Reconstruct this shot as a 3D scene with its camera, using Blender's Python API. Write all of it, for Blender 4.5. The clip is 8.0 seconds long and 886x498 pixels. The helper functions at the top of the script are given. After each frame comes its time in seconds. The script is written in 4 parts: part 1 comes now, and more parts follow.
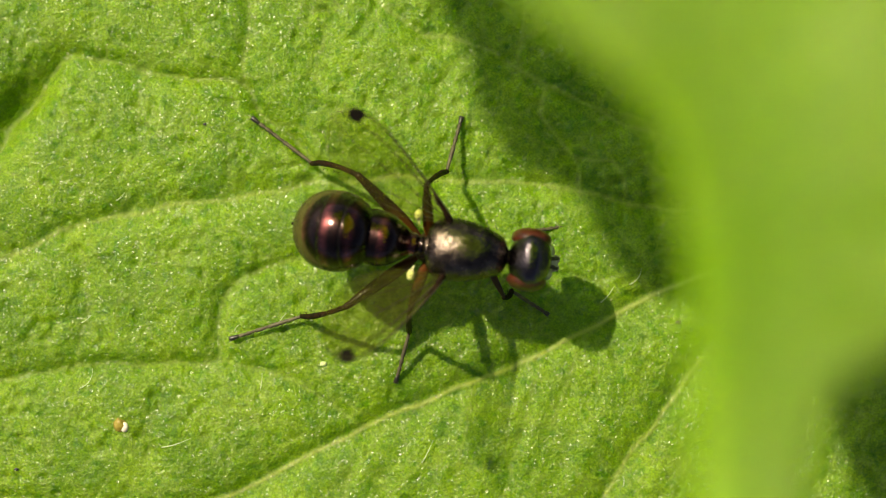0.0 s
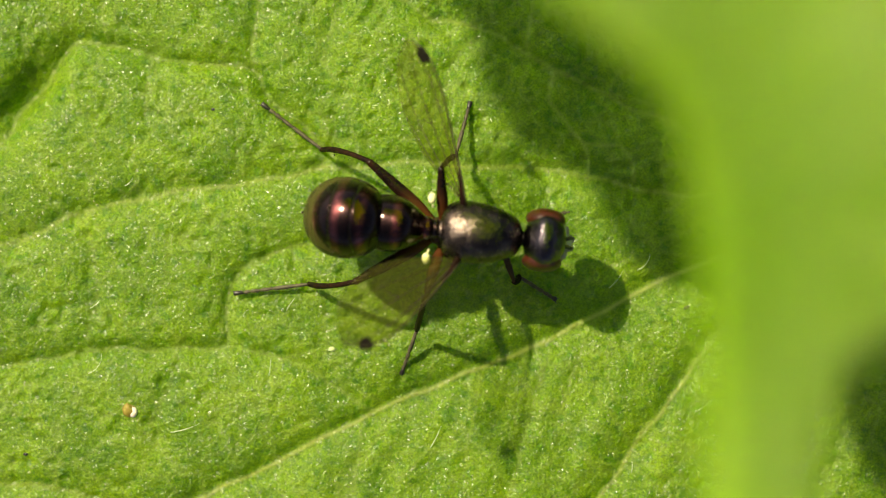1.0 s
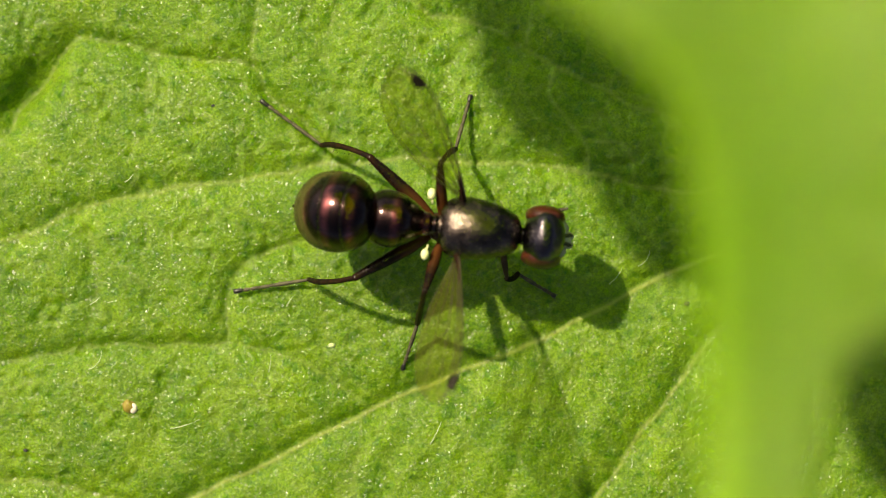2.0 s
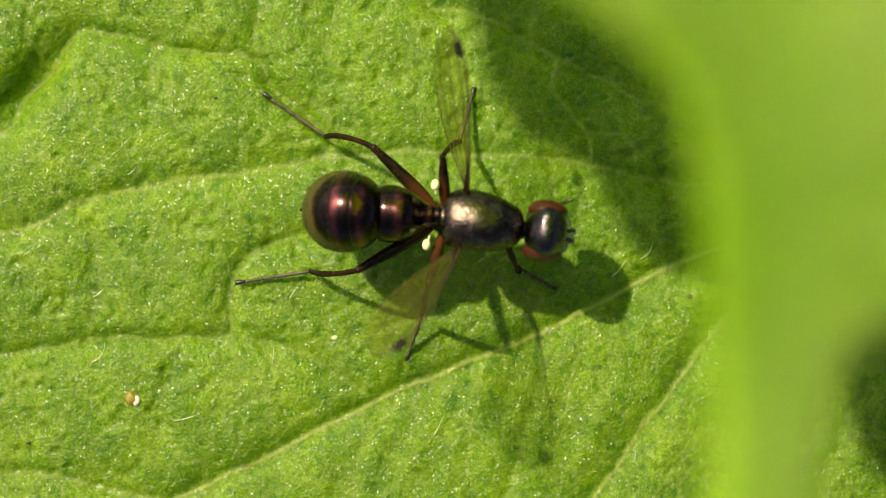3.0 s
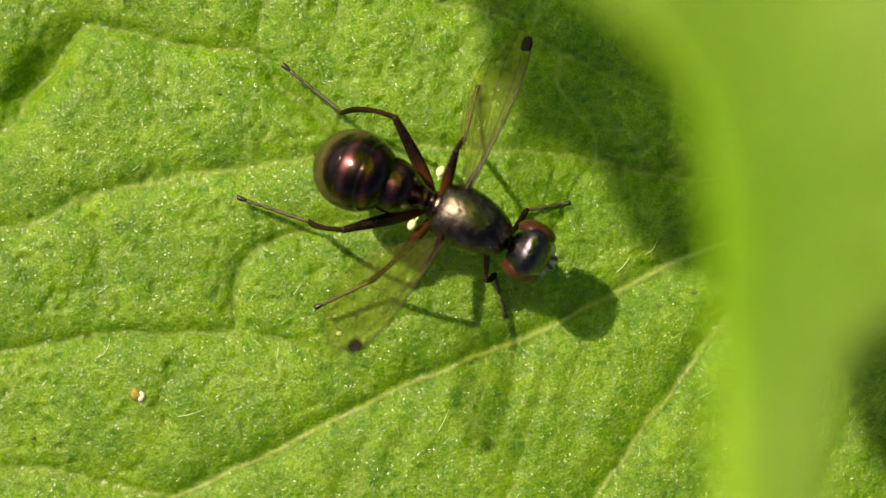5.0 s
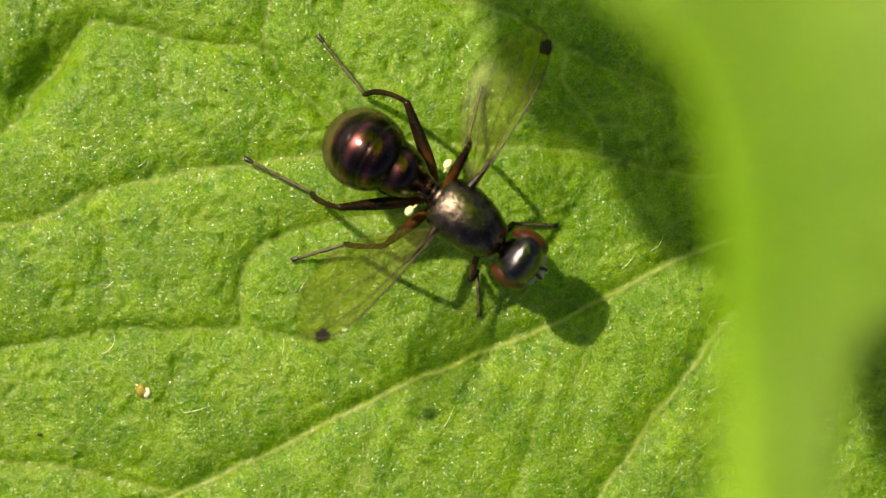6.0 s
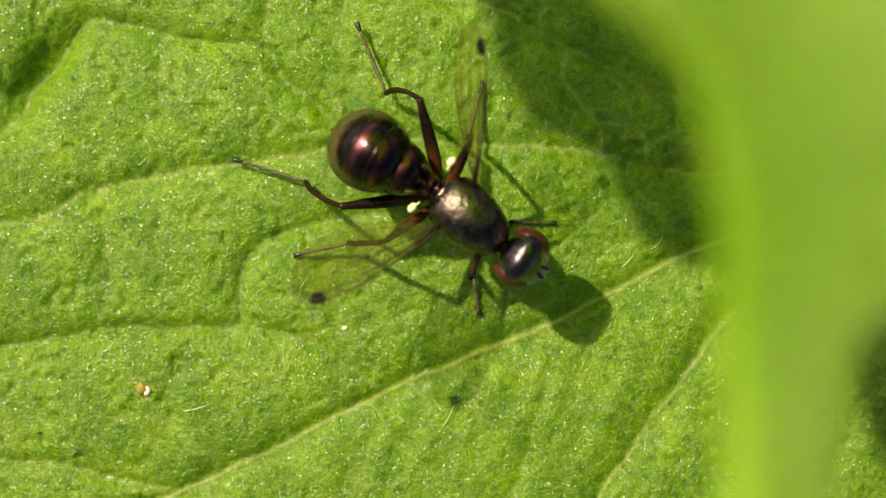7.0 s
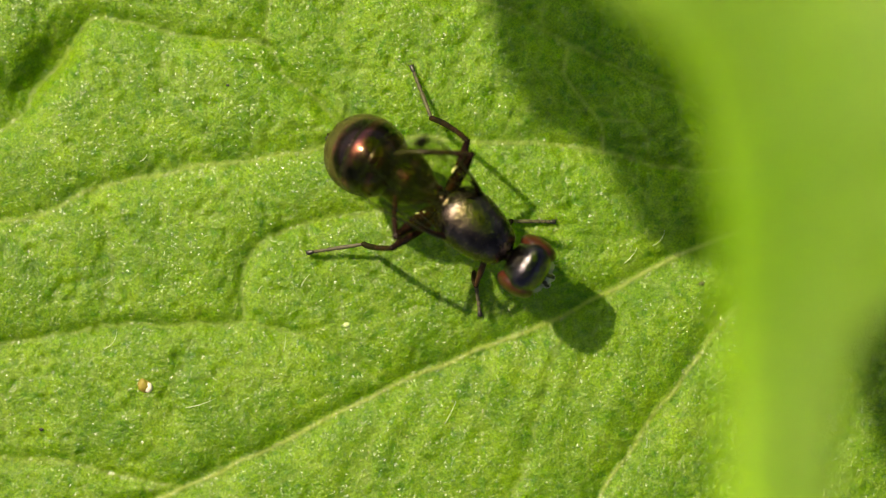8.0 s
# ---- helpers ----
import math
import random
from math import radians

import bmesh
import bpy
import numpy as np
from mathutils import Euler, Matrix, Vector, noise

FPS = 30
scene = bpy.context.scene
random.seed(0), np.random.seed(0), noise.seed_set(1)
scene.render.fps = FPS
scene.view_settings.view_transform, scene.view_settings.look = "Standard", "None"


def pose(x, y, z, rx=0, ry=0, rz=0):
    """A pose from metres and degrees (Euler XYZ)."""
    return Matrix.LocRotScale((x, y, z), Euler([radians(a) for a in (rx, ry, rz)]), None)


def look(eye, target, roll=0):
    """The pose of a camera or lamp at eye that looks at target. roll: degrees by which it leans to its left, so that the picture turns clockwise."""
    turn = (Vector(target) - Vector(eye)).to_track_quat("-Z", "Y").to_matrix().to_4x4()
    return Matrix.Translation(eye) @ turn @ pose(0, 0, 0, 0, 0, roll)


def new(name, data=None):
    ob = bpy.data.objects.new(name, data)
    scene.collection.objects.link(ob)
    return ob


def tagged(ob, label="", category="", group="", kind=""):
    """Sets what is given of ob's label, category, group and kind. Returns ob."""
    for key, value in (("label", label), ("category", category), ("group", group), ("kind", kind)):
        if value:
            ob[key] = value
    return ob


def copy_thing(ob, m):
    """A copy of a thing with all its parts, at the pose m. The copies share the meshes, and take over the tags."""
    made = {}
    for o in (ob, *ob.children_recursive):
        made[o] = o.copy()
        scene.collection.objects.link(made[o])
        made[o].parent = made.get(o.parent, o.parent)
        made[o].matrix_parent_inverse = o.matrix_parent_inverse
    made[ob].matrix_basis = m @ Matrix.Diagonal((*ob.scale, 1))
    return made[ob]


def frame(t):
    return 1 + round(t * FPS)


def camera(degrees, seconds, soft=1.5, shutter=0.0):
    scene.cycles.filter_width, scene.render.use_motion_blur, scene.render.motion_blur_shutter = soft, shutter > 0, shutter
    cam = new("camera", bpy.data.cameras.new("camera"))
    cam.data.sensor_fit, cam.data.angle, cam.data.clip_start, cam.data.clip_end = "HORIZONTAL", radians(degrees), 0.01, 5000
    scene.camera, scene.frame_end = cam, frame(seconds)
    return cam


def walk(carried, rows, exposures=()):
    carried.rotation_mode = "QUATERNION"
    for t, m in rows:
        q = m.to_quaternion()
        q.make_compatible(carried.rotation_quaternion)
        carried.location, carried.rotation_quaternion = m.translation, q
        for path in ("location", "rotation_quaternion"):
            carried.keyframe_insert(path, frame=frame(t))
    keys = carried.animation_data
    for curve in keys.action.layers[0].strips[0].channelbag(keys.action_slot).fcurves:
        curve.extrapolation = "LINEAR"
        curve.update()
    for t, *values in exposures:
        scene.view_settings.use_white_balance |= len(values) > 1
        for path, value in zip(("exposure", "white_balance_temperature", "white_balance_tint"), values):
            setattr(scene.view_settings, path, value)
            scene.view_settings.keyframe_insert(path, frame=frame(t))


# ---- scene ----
LENS = 30.0
MM = 0.001
HEIGHT = 26.12  # mm from the lens to the leaf
cam = camera(LENS, 8.0, soft=0.9)
cam.data.dof.use_dof = True
cam.data.dof.focus_distance = (HEIGHT - 0.6) * MM
APERTURE = 0.9  # mm across
cam.data.dof.aperture_fstop = cam.data.lens / APERTURE

# the camera hangs over the leaf and drifts a little: seconds, and the place on the leaf below it (x, y in mm)
DRIFT_A = [(0.0, 0.134, 0.277), (0.1, 0.071, 0.089), (0.2, -0.027, 0.125), (0.3, -0.009, 0.071), (0.4, -0.027, 0.080),
           (0.5, -0.009, 0.080), (1.0, 0.0, 0.045), (1.5, 0.0, 0.0), (1.7, 0.0, -0.009), (2.8, -0.018, -0.089)]
DRIFT_B = [(3.0, -0.045, -0.134), (3.5, -0.027, -0.098), (4.0, -0.045, -0.143), (4.5, -0.116, -0.205), (4.7, -0.116, -0.205),
           (5.8, -0.125, -0.179), (6.0, -0.205, -0.259), (6.5, -0.192, -0.308), (7.0, -0.205, -0.286), (7.5, -0.205, -0.321),
           (8.0, -0.232, -0.339)]
SLIDE = 0.3  # the share of the drift that is sliding; the rest is turning
walk(cam, [(t, pose(SLIDE * x * MM, SLIDE * y * MM, HEIGHT * MM, math.degrees(math.atan((1 - SLIDE) * y / HEIGHT)),
                    -math.degrees(math.atan((1 - SLIDE) * x / HEIGHT)), 0)) for t, x, y in DRIFT_A + DRIFT_B],
     exposures=[(0.0, 0.68, 8000, 10), (8.0, 0.68, 8000, 10)])

# ---- light ----
SUN_FROM = Vector((-0.65, 0.59, 1.0)).normalized()
world = bpy.data.worlds.new("sky")
scene.world = world
world.use_nodes = True
nt = world.node_tree
sky = nt.nodes.new("ShaderNodeTexSky")
sky.sky_type = "NISHITA"
sky.sun_disc = False
sky.sun_elevation = math.asin(SUN_FROM.z)
sky.sun_rotation = math.atan2(SUN_FROM.x, SUN_FROM.y) % (2 * math.pi)
sky.air_density, sky.dust_density = 0.25, 2.5
nt.nodes["Background"].inputs["Strength"].default_value = 0.10
nt.links.new(sky.outputs[0], nt.nodes["Background"].inputs[0])
sun = new("sun", bpy.data.lights.new("sun", "SUN"))
sun.data.energy = 4.5
sun.data.angle = radians(1.3)
sun.data.color = (1.0, 0.935, 0.79)
sun.matrix_world = look(SUN_FROM * 5.0, (0, 0, 0))


# ---- materials ----
def material(name, color, rough=0.5, metal=0.0, spec=0.5):
    m = bpy.data.materials.new(name)
    m.use_nodes = True
    b = m.node_tree.nodes["Principled BSDF"]
    b.inputs["Base Color"].default_value = (*color, 1)
    b.inputs["Roughness"].default_value = rough
    b.inputs["Metallic"].default_value = metal
    b.inputs["Specular IOR Level"].default_value = spec
    return m


def node(m, kind, **values):
    n = m.node_tree.nodes.new(kind)
    for key, value in values.items():
        if key == "operation":
            n.operation = value
            continue
        n.inputs[key.replace("_", " ")].default_value = value
    return n


def link(m, a, b):
    m.node_tree.links.new(a, b)


def position(m):
    return m.node_tree.nodes.new("ShaderNodeTexCoord").outputs["Object"]


def noise_tex(m, size, detail=3.0, rough=0.55):
    """Noise with grains of about size mm."""
    n = node(m, "ShaderNodeTexNoise", Scale=1.0 / (size * MM), Detail=detail, Roughness=rough)
    link(m, position(m), n.inputs["Vector"])
    return n.outputs["Fac"]


def cells(m, size):
    n = node(m, "ShaderNodeTexVoronoi", Scale=1.0 / (size * MM))
    link(m, position(m), n.inputs["Vector"])
    return n.outputs["Distance"]


def domes(m, size):
    """Rounded cells about size mm across."""
    n = node(m, "ShaderNodeMath")
    n.operation = "POWER"
    n.inputs[1].default_value = 2.0
    link(m, cells(m, size), n.inputs[0])
    f = node(m, "ShaderNodeMath")
    f.operation = "SUBTRACT"
    f.inputs[0].default_value = 1.0
    link(m, n.outputs[0], f.inputs[1])
    return f.outputs[0]


def ramp(m, fac, stops):
    n = m.node_tree.nodes.new("ShaderNodeValToRGB")
    e = n.color_ramp.elements
    for i, (p, c) in enumerate(stops):
        s = e[i] if i < 2 else e.new(p)
        s.position, s.color = p, (*c, 1)
    link(m, fac, n.inputs[0])
    return n.outputs[0]


def mix(m, fac, a, b, blend="MIX"):
    n = m.node_tree.nodes.new("ShaderNodeMix")
    n.data_type, n.blend_type = "RGBA", blend
    for value, i in ((fac, 0), (a, 6), (b, 7)):
        if isinstance(value, (int, float)):
            n.inputs[i].default_value = value
        elif isinstance(value, tuple):
            n.inputs[i].default_value = (*value, 1)
        else:
            link(m, value, n.inputs[i])
    return n.outputs[2]


def bump(m, height, depth, strength=1.0, below=None):
    """Relief of depth mm."""
    n = node(m, "ShaderNodeBump", Strength=strength, Distance=depth * MM)
    link(m, height, n.inputs["Height"])
    if below is not None:
        link(m, below, n.inputs["Normal"])
    return n.outputs["Normal"]


def shader(m):
    return m.node_tree.nodes["Principled BSDF"]


def leaf_material(name, dark, light, vein, gloss, grain, through_=0.3, patch=0.9):
    m = material(name, light, gloss, 0.0, 0.25)
    b = shader(m)
    wide = ramp(m, noise_tex(m, patch, 4.0), [(0.3, dark), (0.72, light)])
    fine = ramp(m, noise_tex(m, 0.034, 2.0), [(0.36, (0.58, 0.64, 0.48)), (0.64, (1.08, 1.05, 1.15))])
    col = mix(m, 1.0, wide, fine, "MULTIPLY")
    # darker green freckles between the veins
    freckle = ramp(m, noise_tex(m, 0.27, 2.0, 0.6), [(0.34, (0.80, 0.88, 0.5)), (0.5, (1.0, 1.0, 1.0))])
    col = mix(m, 1.0, col, freckle, "MULTIPLY")
    pit = ramp(m, noise_tex(m, 0.16, 0.5, 0.4), [(0.28, (0.62, 0.80, 0.30)), (0.40, (1.0, 1.0, 1.0))])
    col = mix(m, 1.0, col, pit, "MULTIPLY")
    # the fine net of the smallest veins
    bend = node(m, "ShaderNodeTexNoise", Scale=1.0 / (0.5 * MM), Detail=2.0)
    link(m, position(m), bend.inputs["Vector"])
    off = node(m, "ShaderNodeVectorMath", operation="MULTIPLY_ADD")
    off.inputs[1].default_value = (0.5 * MM, 0.5 * MM, 0.0)
    link(m, bend.outputs["Color"], off.inputs[0])
    link(m, position(m), off.inputs[2])
    net = node(m, "ShaderNodeTexVoronoi", Scale=1.0 / (0.75 * MM))
    net.feature = "DISTANCE_TO_EDGE"
    link(m, off.outputs[0], net.inputs["Vector"])
    line = node(m, "ShaderNodeMapRange", From_Min=0.015, From_Max=0.07, To_Min=0.12, To_Max=0.0)
    link(m, net.outputs["Distance"], line.inputs["Value"])
    col = mix(m, line.outputs[0], col, vein)
    attr = m.node_tree.nodes.new("ShaderNodeAttribute")
    attr.attribute_name = "vein"
    col = mix(m, attr.outputs["Fac"], col, vein)
    link(m, col, b.inputs["Base Color"])
    n = bump(m, noise_tex(m, 0.11, 3.0, 0.6), grain * 1.3)
    n = bump(m, noise_tex(m, 0.050, 3.0, 0.65), grain * 0.9, 1.0, n)
    n = bump(m, domes(m, 0.045), grain * 0.2, 1.0, n)
    link(m, n, b.inputs["Normal"])
    # the waxy skin of single cells glints, some cells far more than others
    g = bump(m, noise_tex(m, 0.16, 4.0, 0.7), grain * 1.6)
    g = bump(m, domes(m, 0.060), grain * 0.95, 1.0, g)
    link(m, g, b.inputs["Coat Normal"])
    skin = node(m, "ShaderNodeTexVoronoi", Scale=1.0 / (0.060 * MM))
    link(m, position(m), skin.inputs["Vector"])
    pick = node(m, "ShaderNodeSeparateColor")
    link(m, skin.outputs["Color"], pick.inputs[0])
    w = node(m, "ShaderNodeMapRange", From_Min=0.40, From_Max=0.95, To_Min=0.05, To_Max=1.0)
    link(m, pick.outputs[0], w.inputs["Value"])
    link(m, w.outputs[0], b.inputs["Coat Weight"])
    b.inputs["Coat IOR"].default_value = 1.62
    b.inputs["Coat Roughness"].default_value = 0.23
    b.inputs["Subsurface Weight"].default_value = 0.55
    b.inputs["Subsurface Radius"].default_value = (0.8, 1.0, 0.15)
    b.inputs["Subsurface Scale"].default_value = 0.6 * MM
    # light that passes through the blade
    tr = node(m, "ShaderNodeBsdfTranslucent")
    link(m, mix(m, 1.0, col, (1.4, 1.55, 0.4), "MULTIPLY"), tr.inputs["Color"])
    blend = node(m, "ShaderNodeMixShader", Fac=through_)
    link(m, b.outputs[0], blend.inputs[1])
    link(m, tr.outputs[0], blend.inputs[2])
    link(m, blend.outputs[0], m.node_tree.nodes["Material Output"].inputs["Surface"])
    return m


M_LEAF = leaf_material("leaf_blade", (0.100, 0.235, 0.004), (0.220, 0.375, 0.013), (0.38, 0.46, 0.13), 0.45, 0.03)
M_FORE = leaf_material("upper_leaf_blade", (0.43, 0.58, 0.11), (0.69, 0.79, 0.36), (0.58, 0.74, 0.28), 0.5, 0.012, 0.84, 3.0)


def chitin(name, a, b_, rough, metal, size, depth, skin=0.0, skin_rough=0.1, skin_ior=1.5):
    m = material(name, a, rough, metal, 0.0 if skin else 0.2)
    link(m, ramp(m, noise_tex(m, size * 4, 4.0), [(0.35, a), (0.7, b_)]), shader(m).inputs["Base Color"])
    relief = bump(m, noise_tex(m, size, 3.0), depth)
    link(m, relief, shader(m).inputs["Normal"])
    link(m, relief, shader(m).inputs["Coat Normal"])
    shader(m).inputs["Coat Weight"].default_value = skin
    shader(m).inputs["Coat Roughness"].default_value = skin_rough
    shader(m).inputs["Coat IOR"].default_value = skin_ior
    r = node(m, "ShaderNodeMapRange", To_Min=rough * 0.8, To_Max=rough * 1.3)
    link(m, noise_tex(m, size * 2, 2.0), r.inputs["Value"])
    link(m, r.outputs[0], shader(m).inputs["Roughness"])
    return m


M_THORAX = chitin("bronze_black_chitin", (0.026, 0.019, 0.016), (0.150, 0.115, 0.092), 0.25, 1.0, 0.055, 0.018, 0.35, 0.16, 1.5)
M_HEAD = chitin("violet_black_chitin", (0.022, 0.019, 0.024), (0.110, 0.094, 0.112), 0.22, 1.0, 0.07, 0.020, 0.8, 0.11, 1.5)


def banded(m, dark, bronze, start, step, width):
    """Bronze bands across a dark back, one to each plate."""
    where = node(m, "ShaderNodeSeparateXYZ")
    link(m, position(m), where.inputs[0])
    sway = node(m, "ShaderNodeMath", operation="MULTIPLY_ADD")
    sway.inputs[1].default_value = 0.10 * MM
    link(m, noise_tex(m, 0.30, 2.0), sway.inputs[0])
    link(m, where.outputs[0], sway.inputs[2])
    place = node(m, "ShaderNodeMath", operation="MULTIPLY_ADD")
    place.inputs[1].default_value, place.inputs[2].default_value = 1 / (step * MM), -start / step
    link(m, sway.outputs[0], place.inputs[0])
    part_ = node(m, "ShaderNodeMath", operation="FRACT")
    link(m, place.outputs[0], part_.inputs[0])
    tone = ramp(m, part_.outputs[0], [(0.0, dark), (1.0, dark), (0.5 - width, dark), (0.5, bronze), (0.5 + width, dark)])
    worn = ramp(m, noise_tex(m, 0.22, 4.0), [(0.35, (0.35, 0.35, 0.35)), (0.65, (1.0, 1.0, 1.0))])
    return mix(m, 1.0, tone, worn, "MULTIPLY")


PLATE_DARK, PLATE_BRONZE = (0.022, 0.008, 0.007), (0.23, 0.066, 0.070)
M_ABDOMEN = chitin("purple_bronze_chitin", (0.008, 0.003, 0.002), (0.135, 0.036, 0.040), 0.26, 1.0, 0.10, 0.003, 0.5, 0.13, 1.5)
link(M_ABDOMEN, banded(M_ABDOMEN, PLATE_DARK, PLATE_BRONZE, 0.10, 0.42, 0.22), shader(M_ABDOMEN).inputs["Base Color"])


def plated_material():
    """Purple-bronze back plates that give way to olive skin round the sides and the rear."""
    m = chitin("plated_chitin", (0.008, 0.003, 0.002), (0.135, 0.036, 0.040), 0.26, 1.0, 0.10, 0.003, 0.5, 0.13, 1.5)
    b = shader(m)
    plate = banded(m, PLATE_DARK, PLATE_BRONZE, -0.10, 0.36, 0.24)
    where = node(m, "ShaderNodeTexCoord")
    part_ = node(m, "ShaderNodeVectorMath", operation="MULTIPLY")
    part_.inputs[1].default_value = (1 / (0.56 * MM), 1 / (0.57 * MM), 0)
    shift = node(m, "ShaderNodeVectorMath", operation="SUBTRACT")
    shift.inputs[1].default_value = (0.20 * MM, 0.02 * MM, 0)
    link(m, where.outputs["Object"], shift.inputs[0])
    link(m, shift.outputs[0], part_.inputs[0])
    far = node(m, "ShaderNodeVectorMath", operation="LENGTH")
    link(m, part_.outputs[0], far.inputs[0])
    wobble = node(m, "ShaderNodeMath", operation="MULTIPLY_ADD")
    wobble.inputs[1].default_value = 0.10
    link(m, noise_tex(m, 0.25, 3.0), wobble.inputs[0])
    link(m, far.outputs["Value"], wobble.inputs[2])
    edge = node(m, "ShaderNodeMapRange", From_Min=1.0, From_Max=1.1)
    link(m, wobble.outputs[0], edge.inputs["Value"])
    link(m, mix(m, edge.outputs[0], plate, (0.048, 0.045, 0.013)), b.inputs["Base Color"])
    metal = node(m, "ShaderNodeMapRange", To_Min=1.0, To_Max=0.0)
    link(m, edge.outputs[0], metal.inputs["Value"])
    link(m, metal.outputs[0], b.inputs["Metallic"])
    return m


M_PLATES = plated_material()
M_OLIVE = chitin("olive_chitin", (0.030, 0.030, 0.009), (0.055, 0.051, 0.015), 0.34, 0.0, 0.05, 0.003, 0.5, 0.16, 1.4)
M_EYE = chitin("red_brown_eye", (0.028, 0.006, 0.003), (0.062, 0.015, 0.007), 0.3, 0.0, 0.02, 0.003, 0.9, 0.3)
M_LEG = chitin("dark_brown_leg", (0.006, 0.004, 0.003), (0.022, 0.009, 0.005), 0.4, 0.0, 0.04, 0.003, 0.3, 0.25)
M_LEG_PALE = chitin("amber_leg", (0.022, 0.010, 0.005), (0.05, 0.022, 0.008), 0.38, 0.0, 0.04, 0.003)
M_TARSUS = chitin("grey_dusted_tarsus", (0.045, 0.040, 0.024), (0.10, 0.092, 0.055), 0.5, 0.0, 0.03, 0.005)


def femur_material():
    """Amber near the hip, dark brown from there on."""
    m = chitin("amber_to_brown_femur", (0.006, 0.004, 0.003), (0.022, 0.009, 0.005), 0.4, 0.0, 0.04, 0.003, 0.4, 0.22)
    dark = shader(m).inputs["Base Color"].links[0].from_socket
    where = node(m, "ShaderNodeSeparateXYZ")
    link(m, position(m), where.inputs[0])
    near = node(m, "ShaderNodeMapRange", From_Min=0.25 * MM, From_Max=0.75 * MM, To_Min=1.0, To_Max=0.0)
    link(m, where.outputs[0], near.inputs["Value"])
    link(m, mix(m, near.outputs[0], dark, (0.075, 0.026, 0.008)), shader(m).inputs["Base Color"])
    return m


M_FEMUR = femur_material()
M_BLACK = material("black_bristle", (0.012, 0.010, 0.009), 0.4)
M_KNOB = chitin("cream_knob", (0.66, 0.66, 0.34), (0.80, 0.80, 0.50), 0.4, 0.0, 0.03, 0.003)
M_MOUTH = chitin("pale_mouthparts", (0.32, 0.31, 0.24), (0.50, 0.48, 0.40), 0.3, 0.0, 0.03, 0.004)
M_VEIN = material("wing_vein", (0.030, 0.024, 0.009), 0.5)
M_SPOT = material("wing_spot", (0.008, 0.006, 0.004), 0.6, 0.0, 0.15)
M_HAIR = material("leaf_hair", (0.50, 0.60, 0.32), 0.35)
M_GRAIN = chitin("amber_grain", (0.14, 0.11, 0.015), (0.30, 0.25, 0.06), 0.2, 0.0, 0.04, 0.004, 1.0, 0.08)
# white that stands in for the highlight on the amber grain
M_GLINT = chitin("white_glint", (0.60, 0.52, 0.42), (0.85, 0.82, 0.72), 0.25, 0.0, 0.03, 0.004, 1.0, 0.08)
M_SPECK = material("pale_speck", (0.42, 0.52, 0.22), 0.5)
M_CRUMB = material("dirt", (0.06, 0.075, 0.02), 0.8)


def wing_material():
    m = material("wing_membrane", (0.15, 0.15, 0.035), 0.34, 0.0, 0.35)
    b = shader(m)
    link(m, bump(m, noise_tex(m, 0.05, 2.0), 0.002), b.inputs["Normal"])
    clear = node(m, "ShaderNodeBsdfTransparent", Color=(0.89, 0.91, 0.73, 1))
    blend = node(m, "ShaderNodeMixShader", Fac=0.10)
    link(m, clear.outputs[0], blend.inputs[1])
    link(m, b.outputs[0], blend.inputs[2])
    link(m, blend.outputs[0], m.node_tree.nodes["Material Output"].inputs["Surface"])
    return m


M_WING = wing_material()


def soil_material():
    m = material("soil", (0.05, 0.06, 0.02), 0.9)
    link(m, ramp(m, noise_tex(m, 40.0, 6.0), [(0.3, (0.035, 0.03, 0.018)), (0.7, (0.05, 0.085, 0.02))]),
         shader(m).inputs["Base Color"])
    return m


M_SOIL = soil_material()


# ---- mesh helpers (all in mm) ----
def to_mesh(name, bm, mat, smooth=True):
    me = bpy.data.meshes.new(name)
    bmesh.ops.scale(bm, vec=(MM, MM, MM), verts=bm.verts)
    bmesh.ops.recalc_face_normals(bm, faces=bm.faces)
    for f in bm.faces:
        f.smooth = smooth and len(f.verts) < 9
    bm.to_mesh(me)
    bm.free()
    me.materials.append(mat)
    return me


def part(name, bm, mat, parent=None, label="", at=None):
    ob = new(name, to_mesh(name, bm, mat))
    ob.parent = parent
    if at is not None:
        ob.matrix_basis = at
    return tagged(ob, label)


def at_mm(x, y, z, rx=0, ry=0, rz=0):
    return pose(x * MM, y * MM, z * MM, rx, ry, rz)


def smooth_rows(rows, n):
    """n rows along a smooth curve through the given ones."""
    r = np.array(rows, float)
    s = np.linspace(0, len(r) - 1, n)
    out = []
    for v in s:
        i = min(int(v), len(r) - 2)
        f = v - i
        p0, p1, p2, p3 = r[max(i - 1, 0)], r[i], r[i + 1], r[min(i + 2, len(r) - 1)]
        out.append(0.5 * (2 * p1 + (p2 - p0) * f + (2 * p0 - 5 * p1 + 4 * p2 - p3) * f * f
                          + (3 * p1 - p0 - 3 * p2 + p3) * f ** 3))
    return np.array(out)


def rings(bm, loops):
    """Skin a row of closed rings, with caps."""
    made = [[bm.verts.new(p) for p in ring] for ring in loops]
    n = len(made[0])
    for a, b in zip(made, made[1:]):
        for i in range(n):
            bm.faces.new((a[i], a[(i + 1) % n], b[(i + 1) % n], b[i]))
    bm.faces.new(made[0][::-1])
    bm.faces.new(made[-1])
    return made


